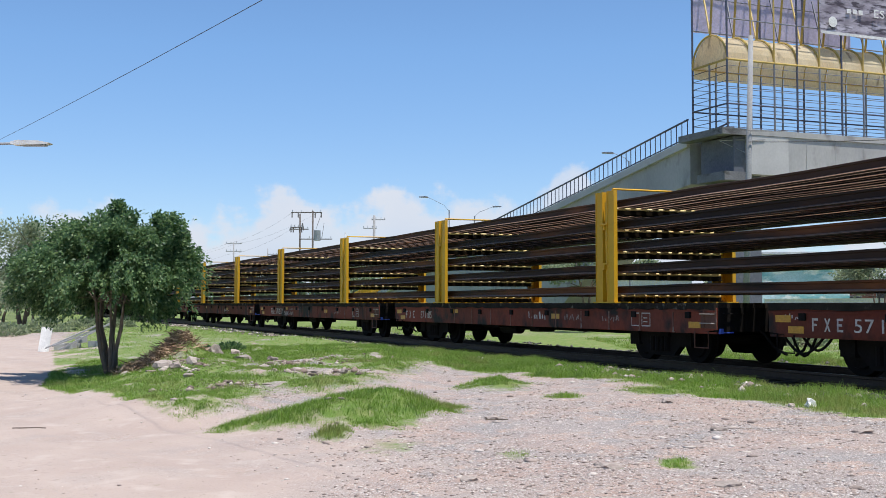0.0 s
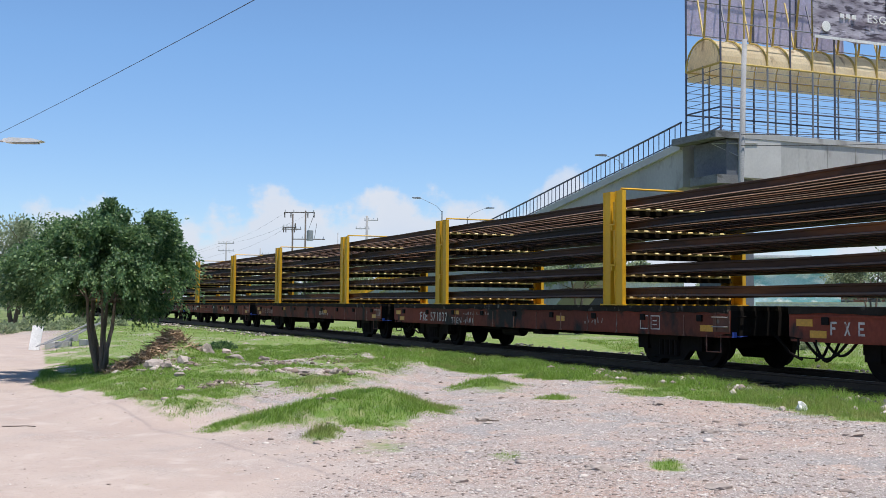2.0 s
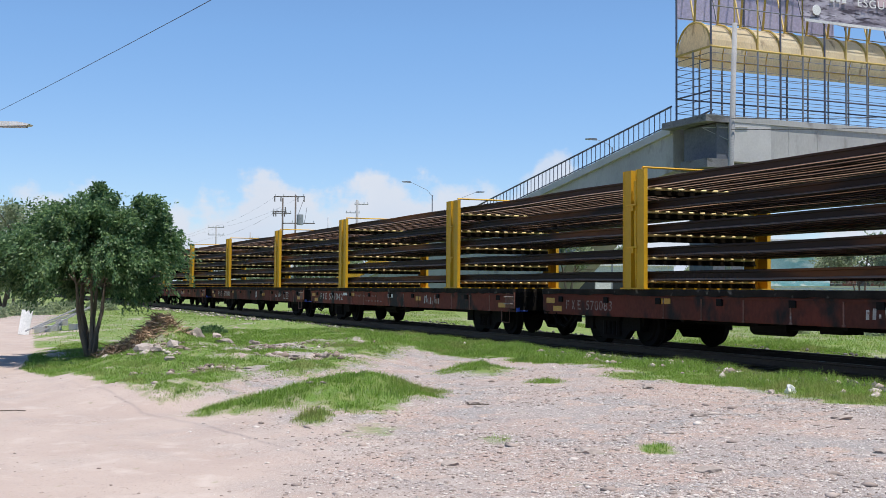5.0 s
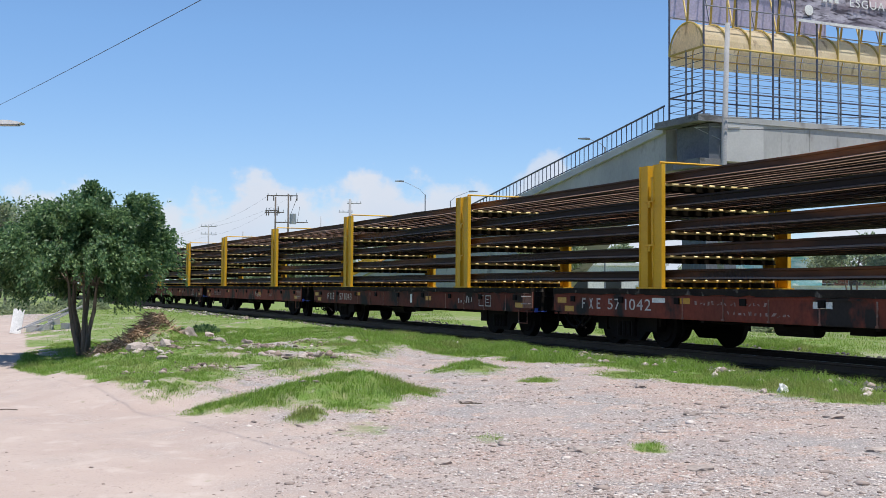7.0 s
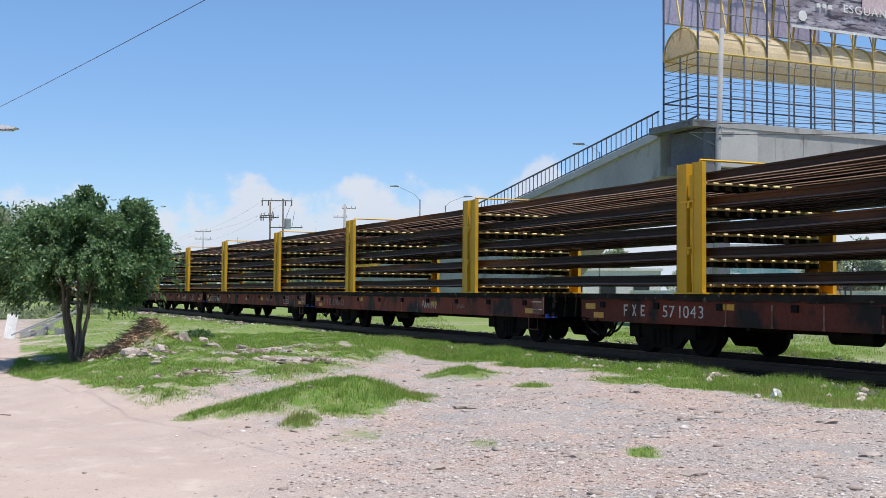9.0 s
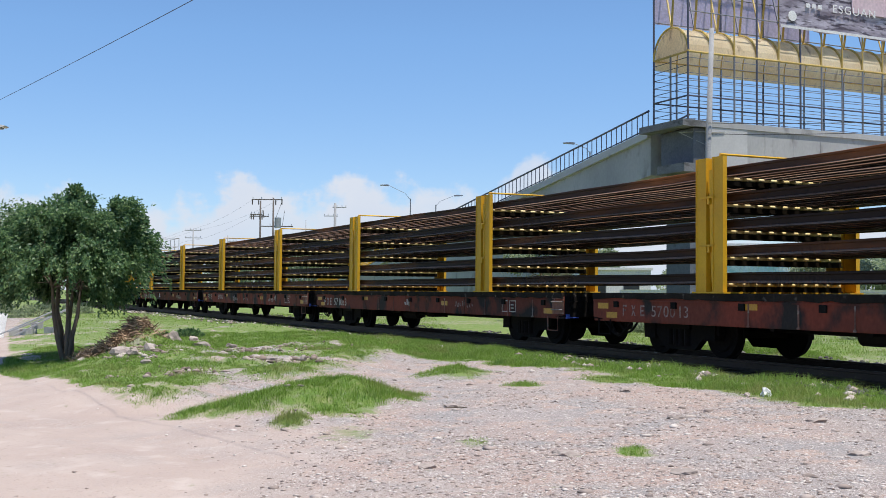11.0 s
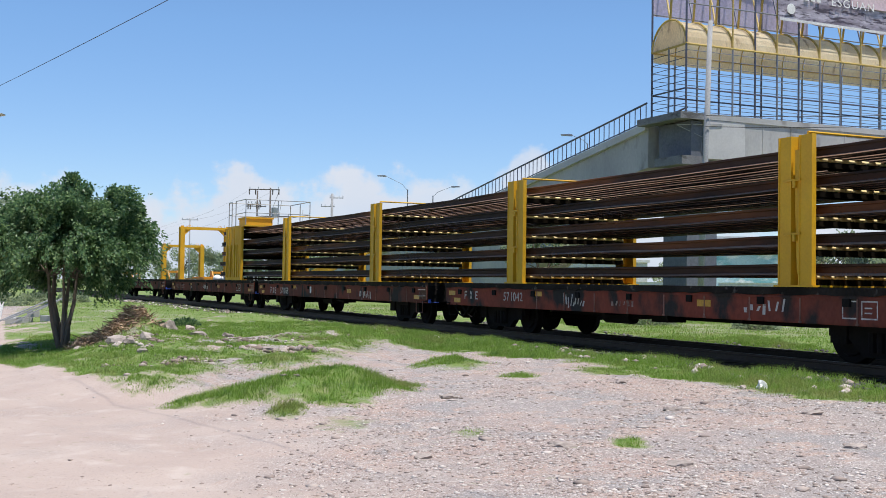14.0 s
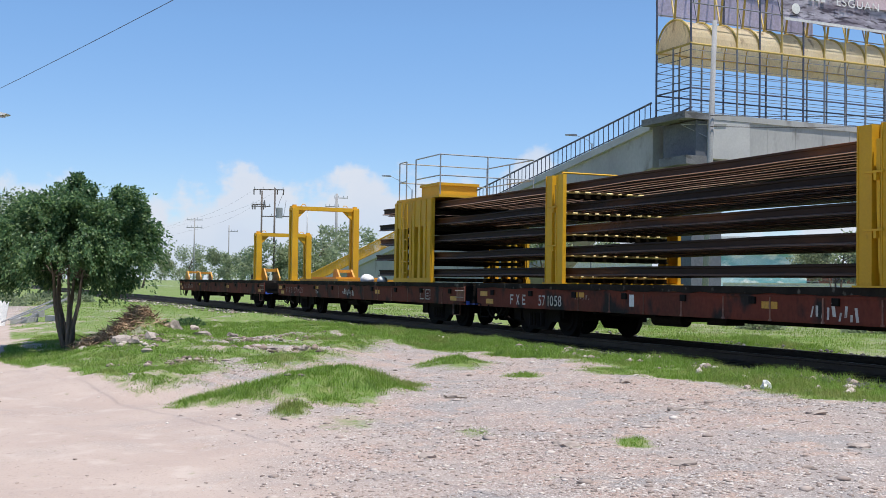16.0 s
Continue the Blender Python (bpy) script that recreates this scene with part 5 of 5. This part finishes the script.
# ---- far side of the track ----
def build_highway():
    road = boxes((-260, 90, 17.0, 31.0, .02, .06))
    tagged(part("road", road, ASPHALT, m=TRACK), "grey asphalt highway beyond the track", "road", kind="structure")
    for w in (16.6, 31.2):
        tagged(part("kerb", boxes((-260, 90, w, w + .25, .0, .22), bevel=.02), WHITE, m=TRACK), "white-painted concrete kerb", "kerb", kind="structure")
    b = empty("crash_barrier", "pale steel crash barrier beside the highway", "barrier", TRACK @ pose(0, 32.6, .5))
    bm = bmesh.new()
    prism(bm, [(-.03, .95), (.03, .98), (.03, 1.06), (-.03, 1.11), (.03, 1.16), (.03, 1.25), (-.03, 1.28), (-.035, 1.28), (.02, 1.11), (-.035, .95)], -40, 150)
    part("beam", bm, WHITE, b, m=pose(0, 0, 0, 0, 0, 90))
    pm = data("barrier_post", boxes((-.05, .05, -.05, .05, -.6, 1.2)), GALV)
    for i in range(48):
        part("barrier_post", pm, None, b, m=pose(36 - 4 * i, .1, 0))


build_highway()


def wall_building(name, label, category, m, w, d, h, material, windows=()):
    b = empty(name, label, category, m)
    part("wall", boxes((0, w, 0, d, -.1, h), bevel=.02), material, b)
    part("roof", boxes((-.15, w + .15, -.15, d + .15, h, h + .18), bevel=.02), PLASTER, b)
    for x, z, ww, hh in windows:
        win = part("window", boxes((x, x + ww, -.04, .02, z, z + hh)), GALV, b)
        part("pane", boxes((x + .05, x + ww - .05, -.055, -.035, z + .05, z + hh - .05)), GLASSDARK, win)
    return b



def road_sign(x, y, z):
    p = empty("road_sign", "square white road sign with a black ring on a steel post", "road sign", pose(x, y, 0, 0, 0, -20))
    part("post", rods(([(0, .04, -.1), (0, .04, z + .3)], .035)), GALV, p)
    plate = part("plate", boxes((-.36, .36, -.012, .012, z - .36, z + .36), bevel=.005), WHITE, p, "white square plate")
    bm = bmesh.new()
    tube(bm, [(.24 * math.cos(a), -.02, z + .24 * math.sin(a)) for a in np.linspace(0, 2 * math.pi, 25)], .028, sides=6)
    part("ring", bm, WIRE, plate, "black ring")
    part("symbol", boxes((-.05, .05, -.022, -.013, z - .12, z + .12)), WIRE, plate, "black upright bar")


road_sign(26.8, 64.7, 2.85)
mural = wall_building("painted_wall", "low wall with a teal and white mural", "wall", pose(19.9, 71, 0, 0, 0, -8), 5.4, .4, 3.65, TEAL)
wall_building("shed", "pale shed with a low white roof", "shed", pose(23.5, 88, 0, 0, 0, -8), 5.5, 5, 5.3, PLASTER, ((1.0, 1.4, 1.4, 1.2), (3.4, 1.4, 1.4, 1.2)))
wall_building("shop", "small red-fronted shop beyond the highway", "shop", pose(26.0, 75, 0, 0, 0, -8), 4.4, 4, 2.6, BRICKRED, ((.6, 1.0, 1.1, 1.0), (2.6, .3, .9, 2.0)))
wall_building("house", "pale flat-roofed house far off", "house", pose(-20.5, 148, 0), 3.4, 5, 3.4, PLASTER, ((.5, 1.4, .9, 1.1), (2.0, 1.4, .9, 1.1)))
wall_building("house", "long pale house beyond the highway", "house", pose(3.0, 83, 0, 0, 0, -6), 15, 5, 3.2, PLASTER, tuple((1.0 + 2.4 * i, 1.3, 1.2, 1.1) for i in range(6)))


# ---- grass, gravel and rubble ----
def scatter_grass():
    r = np.random.RandomState(4)
    xs, ys, ks = [], [], []
    for x0, x1, y0, y1, per in ((-3.6, 1.2, 12.0, 15.4, 12000), (-9.5, 2.0, 14.5, 30, 4200), (0.0, 8.5, 9, 27, 5600), (-22, 1.5, 30, 60, 120), (5.0, 20, 12, 40, 420)):
        n = int((x1 - x0) * (y1 - y0) * per)
        x, y = r.uniform(x0, x1, n), r.uniform(y0, y1, n)
        g = grass_cover(x, y)
        keep = r.uniform(0, 1, n) < g ** 1.3 * (.4 + .6 * np.clip(.6 + .6 * patch(x, y, 1.6, 3), 0, 1))
        xs.append(x[keep]), ys.append(y[keep]), ks.append(g[keep])
    x, y, k = np.concatenate(xs), np.concatenate(ys), np.concatenate(ks)
    n = len(x)
    z = height(x, y)
    dist = np.hypot(x, y)
    tall = np.clip(.058 + .034 * patch(x, y, 1.1, 1) + .03 * patch(x, y, 4.3, 2), .022, .2) * (.3 + 1.0 * r.uniform(0, 1, n) ** 2) * (.3 + .7 * k) * (1 + .5 * ss(9.0, 10.2, lateral(x, y)) + .15 * inside(MOUND, x, y, .2))
    a = r.uniform(0, 2 * np.pi, n)
    lean = r.uniform(.1, 1.2, n) * tall
    w = (.0011 + .00012 * dist) * r.uniform(.7, 1.3, n)
    base = np.stack([x, y, z - .01], -1)
    side = np.stack([np.cos(a + 1.3), np.sin(a + 1.3), 0 * a], -1) * w[:, None]
    tip = base + np.stack([np.cos(a) * lean, np.sin(a) * lean, tall], -1)
    midp = base + np.stack([np.cos(a) * lean * .3, np.sin(a) * lean * .3, tall * .55], -1)
    v = np.stack([base - side, base + side, midp + side * .8, tip, midp - side * .8], 1).reshape(-1, 3)
    me = soup("grass", v, np.arange(n * 5).reshape(-1, 5), GRASSMAT)
    tagged(new("grass", me), "fresh green grass in tufts and strips", "grass", kind="stuff")


scatter_grass()

ICO = np.array([(0, 0, 1), (.9, 0, .35), (.28, .85, .3), (-.73, .53, .4), (-.7, -.55, .3), (.3, -.85, .4), (.7, .5, -.4), (-.3, .85, -.45), (-.9, 0, -.4), (-.25, -.85, -.4), (.72, -.5, -.35), (0, 0, -.8)])
ICOF = np.array([(0, 1, 2), (0, 2, 3), (0, 3, 4), (0, 4, 5), (0, 5, 1), (1, 6, 2), (2, 7, 3), (3, 8, 4), (4, 9, 5), (5, 10, 1), (6, 7, 2), (7, 8, 3), (8, 9, 4), (9, 10, 5), (10, 6, 1), (11, 7, 6), (11, 8, 7), (11, 9, 8), (11, 10, 9), (11, 6, 10)])


def pebbles(name, x, y, size, flat, material, label, seed, sink=.3, zadd=0.0):
    r = np.random.RandomState(seed)
    n = len(x)
    z = height(x, y) + zadd
    shape = ICO[None] * (1 + r.normal(size=(n, 12, 1)) * .14) * np.stack([size * r.uniform(.7, 1.4, n), size * r.uniform(.7, 1.4, n), size * flat * r.uniform(.6, 1.3, n)], -1)[:, None]
    a = r.uniform(0, 6.3, n)
    c, s = np.cos(a)[:, None], np.sin(a)[:, None]
    rot = np.stack([shape[..., 0] * c - shape[..., 1] * s, shape[..., 0] * s + shape[..., 1] * c, shape[..., 2]], -1)
    pos = np.stack([x, y, z + size * flat * (1 - 2 * sink) * .6], -1)[:, None]
    v = (rot + pos).reshape(-1, 3)
    f = (ICOF[None] + 12 * np.arange(n)[:, None, None]).reshape(-1, 3)
    tagged(new(name, soup(name, v, f, material)), label, "gravel", kind="stuff")


def scatter_gravel():
    r = np.random.RandomState(9)
    n = 120000
    d, a = 7.5 * (24 / 7.5) ** r.uniform(0, 1, n), r.uniform(-.44, .47, n)
    x, y = d * np.sin(a), d * np.cos(a)
    rd = inside(ROAD, x, y, 1.6)
    keep = (r.uniform(0, 1, n) < (1 - .96 * rd) * (.12 + .88 * np.clip(.4 + .8 * patch(x, y, .6, 2, 4), 0, 1))) & (grass_cover(x, y) < .5) & (lateral(x, y) < 11)
    x, y = x[keep], y[keep]
    pebbles("gravel", x, y, .0045 + .019 * r.uniform(0, 1, len(x)) ** 7, .45, STONES, "pale mixed gravel strewn over the dirt", 3)
    n = 150
    d, a = 8 * (22 / 8) ** r.uniform(0, 1, n), r.uniform(-.40, .46, n)
    x, y = d * np.sin(a), d * np.cos(a)
    keep = inside(ROAD, x, y, .4) < .3
    pebbles("loose_stones", x[keep], y[keep], r.uniform(.03, .065, keep.sum()), .35, STONES, "flat pale stones lying in the gravel", 5, .4)
    n = 16000
    u, w = -70 + 90 * r.uniform(0, 1, n) ** .6, np.where(r.uniform(0, 1, n) < .75, r.uniform(-2.75, -.9, n), r.uniform(.9, 2.6, n))
    p = [(3.34 + .384 * uu + .924 * (ww + 1.38), 22.95 - .924 * uu + .384 * (ww + 1.38)) for uu, ww in zip(u, w)]
    x, y = np.array(p).T
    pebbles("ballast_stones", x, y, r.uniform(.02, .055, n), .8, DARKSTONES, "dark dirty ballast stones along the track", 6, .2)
    n = 420
    u, w = r.uniform(-45, 12, n), r.uniform(-3.3, -2.2, n)
    p = [(3.34 + .384 * uu + .924 * (ww + 1.38), 22.95 - .924 * uu + .384 * (ww + 1.38)) for uu, ww in zip(u, w)]
    x, y = np.array(p).T
    pebbles("pale_ballast_stones", x, y, r.uniform(.03, .08, n), .75, STONES, "pale stones at the edge of the ballast", 8, .2)
    heaps = ((-4.9, 21.6, .4, .5, 420), (-3.1, 22.6, .35, .5, 380), (-2.1, 19.9, .4, .3, 420), (-3.4, 18.2, .3, .2, 300), (-5.6, 24.3, .4, .7, 480), (-1.9, 23.0, .35, .6, 260), (-4.0, 17.3, .4, .3, 120))
    x = np.concatenate([r.normal(a, sa, m) for a, b, sa, sb, m in heaps])
    y = np.concatenate([r.normal(b, sb, m) for a, b, sa, sb, m in heaps])
    k = inside(ROAD, x, y, .5) < .2
    pebbles("rubble", x[k], y[k], .011 + .075 * r.uniform(0, 1, k.sum()) ** 14, .6, RUBBLE, "grey rubble heaped on the grassy bank", 11, .25)


scatter_gravel()


def rock(x, y, s, label, flat=.6, seed=0, material=ROCK, category="rock"):
    bm = bmesh.new()
    bmesh.ops.create_icosphere(bm, subdivisions=2, radius=1)
    off = Vector((seed * 3.7, seed * 1.3, 0))
    for v in bm.verts:
        v.co *= 1 + .55 * noise.noise(v.co * 1.3 + off) + .3 * noise.noise(v.co * 3.2 + off)
        v.co = Vector((v.co.x * s, v.co.y * s * .8, max(v.co.z, -.5) * s * flat))
    z = float(height(np.array([x]), np.array([y]))[0])
    ob = part("rock", bm, material, m=pose(x, y, z + .28 * s * flat, 0, 0, seed * 47))
    return tagged(ob, label, category, "loose rocks")


rock(4.49, 13.87, .085, "white broken block on the gravel edge", .9, 1, WHITE)
rock(4.28, 13.95, .05, "small pale rock near the white block", .8, 2)
for i, (x, y, s, f) in enumerate(((1.4, 9.72, .13, .25), (2.16, 8.61, .12, .3), (.57, 13.31, .11, .35), (2.9, 14.71, .1, .4), (-2.3, 19.9, .2, .5), (-2.6, 20.2, .17, .6), (-2.0, 19.8, .17, .6), (-1.75, 20.0, .15, .7), (-4.6, 20.5, .2, .7), (-5.4, 21.9, .3, .8), (-5.1, 21.6, .22, .7), (-4.9, 22.2, .26, .7), (-4.3, 24.4, .3, .6), (-3.7, 24.6, .22, .6), (-5.3, 26.3, .36, .8), (-4.9, 26.6, .22, .8), (-3.4, 21.6, .2, .5), (-6.3, 22.6, .2, .6), (5.9, 15.9, .12, .8), (6.05, 15.5, .1, .8), (-2.9, 17.6, .1, .5), (3.75, 9.2, .1, .3), (.2, 9.3, .09, .3), (2.8, 11.6, .09, .35), (4.1, 11.1, .1, .3))):
    rock(x, y, s * (.62 if y > 19 else 1), "pale weathered rock among grass and gravel", f, i + 3)


def brush_pile():
    r = np.random.RandomState(2)
    n = 9000
    q = r.uniform(-1, 1, n)
    x, y = -6.35 + .62 * q + r.normal(0, .16, n), 25.5 + .5 * q + r.normal(0, .3, n)
    z = height(x, y) + r.uniform(0, .24, n) * r.uniform(.1, 1, n)
    a, e, ln = r.uniform(0, 6.3, n), r.uniform(-.4, .7, n), .03 + .26 * r.uniform(0, 1, n) ** 14
    p = np.stack([x, y, z], -1)
    d = np.stack([np.cos(a) * np.cos(e), np.sin(a) * np.cos(e), np.sin(e)], -1) * ln[:, None]
    s = np.cross(d, r.normal(size=(n, 3)))
    s = s / np.linalg.norm(s, axis=1)[:, None] * r.uniform(.004, .02, n)[:, None]
    v = np.stack([p - s, p + s, p + d + s * .4, p + d - s * .4], 1).reshape(-1, 3)
    tagged(new("brush_pile", soup("brush_pile", v, np.arange(n * 4).reshape(-1, 4), DRYBRUSH)), "heap of dry brown twigs beside the tree", "brush", kind="stuff")


brush_pile()


def bush(x, y, s, seed, label, leaf=None, big=1.0):
    r = np.random.RandomState(seed)
    n = 900
    d = r.normal(size=(n, 3))
    d /= np.linalg.norm(d, axis=1)[:, None]
    d[:, 2] = np.abs(d[:, 2])
    pos = d * (r.uniform(.2, 1, n) ** .5)[:, None] * s * np.array([1.3, 1, .8])
    side = np.cross(d, r.normal(size=(n, 3)))
    side /= np.linalg.norm(side, axis=1)[:, None]
    ln = r.uniform(.05, .1, n)[:, None] * big
    v = np.stack([pos, pos + d * ln * .5 + side * ln * .3, pos + d * ln, pos + d * ln * .5 - side * ln * .3], 1).reshape(-1, 3)
    b = empty("bush", label, "bush", pose(x, y, float(height(np.array([x]), np.array([y]))[0]) - .02), "low bushes")
    part("foliage", soup("foliage", v, np.arange(n * 4).reshape(-1, 4), leaf or LEAF), None, b)
    part("stem", rods(*[([(0, 0, 0), (s * math.cos(k) * .6, s * math.sin(k) * .6, s * .5)], .008) for k in range(6)]), BARK, b)


bush(-5.4, 28.8, .32, 1, "low weedy green bush on the bank")
bush(-6.1, 29.2, .28, 2, "low weedy green bush on the bank")
bush(9.8, 20.5, .4, 3, "low green bush beyond the track")
for i, (x, y, s) in enumerate(((-20.8, 54, .8), (-19.6, 56, .9), (-18.4, 58, .8), (-22.3, 55, .9), (-17.4, 61, .7), (14.5, 25, .5), (13.0, 31, .6), (10.5, 33, .5), (8.0, 36, .6))):
    bush(x, y, s, 30 + i, "scrubby dusty roadside bush with haze-paled leaves", LEAF_PALE, 1.9)


def junk():
    """A pale panel, planks and blocks left beside the dirt road."""
    at = lambda x, y: float(height(np.array([x]), np.array([y]))[0])
    ob = part("leaning_panel", boxes((-.17, .17, -.02, .02, 0, .82), bevel=.005), WHITE, m=pose(-13.05, 37, at(-13.05, 37), -12, 6, 8))
    tagged(ob, "white panel leaning beside the dirt road", "panel")
    for i, (x, y, a, e) in enumerate(((-12.1, 37.2, 30, 24), (-11.9, 37.3, 36, 20), (-11.6, 37.0, 25, 28))):
        ob = part("plank", boxes((-1.0, 1.0, -.05, .05, -.02, .02), bevel=.004), POLECONC, m=pose(x, y, at(x, y) + .42, 0, -e, a))
        tagged(ob, "grey weathered plank leaning on rubble", "plank", "planks beside the road")
    for i, (x, y) in enumerate(((-12.6, 37.4), (-12.3, 37.8), (-12.0, 37.6), (-12.8, 38.0), (-11.5, 37.4), (-12.2, 37.2))):
        ob = part("concrete_block", boxes((-.2, .2, -.1, .1, 0, .2), bevel=.01), CONCRETE_LIGHT, m=pose(x, y, at(x, y) - .02 + .2 * (i == 2), 0, 0, 37 * i))
        tagged(ob, "grey concrete block in a roadside heap", "block", "blocks beside the road")


junk()


def stick(x, y, length, turn, label):
    z = float(height(np.array([x]), np.array([y]))[0])
    pts = [(-length / 2, 0, .012), (-length * .1, .012, .012), (length * .2, .005, .016), (length / 2, -.03, .012)]
    tagged(part("stick", rods((pts, .007)), BARK, m=pose(x, y, z, 0, 0, turn)), label, "stick", "dropped sticks")


stick(-5.2, 14.3, .42, 4, "dark dry stick on the dirt road")
stick(.62, 13.2, .26, 12, "dark broken stick on the gravel")

# ---- movement ----
TRAVEL = (0.00934, 8.993)
# the slack of the couplings lets the train surge a little: seconds, metres ahead
SURGE = ((0, .03), (.5, -.08), (1, 0), (1.5, -.1), (2, .12), (2.5, .04), (3, -.13), (3.5, .09), (4, -.06), (6.5, .12), (7, 0), (7.5, -.19), (8, 0), (8.5, -.15), (9, .05), (11.5, .12), (12, -.08), (12.5, .03), (13, -.11), (13.5, .1), (14, -.07), (14.5, .17), (15, .05), (15.5, -.06), (16, .12))


def gone(t):
    """Metres that the train has gone at t seconds."""
    return TRAVEL[0] * t * t + TRAVEL[1] * t + float(np.interp(t, [a for a, b in SURGE], [b for a, b in SURGE]))


def motions():
    times = [i * .5 for i in range(33)]
    for ob, *at in moving:
        u0, z, w = (at[0], 0, 0) if len(at) == 1 else (0, at[0], at[1])
        walk(ob, [(t, Matrix.Translation(trk(u0 + gone(t), w, z)) @ pose(0, 0, 0, 0, 0, HEAD)) for t in times])
    steps = [i / 15 for i in range(241)]
    turns = [math.degrees(gone(t) / WHEEL_R) for t in steps]
    for ob, u0 in wheelsets:
        x, y, z = ob.matrix_basis.translation
        walk(ob, [(t, pose(x, y, z, 0, a, 0)) for t, a in zip(steps, turns)])


motions()
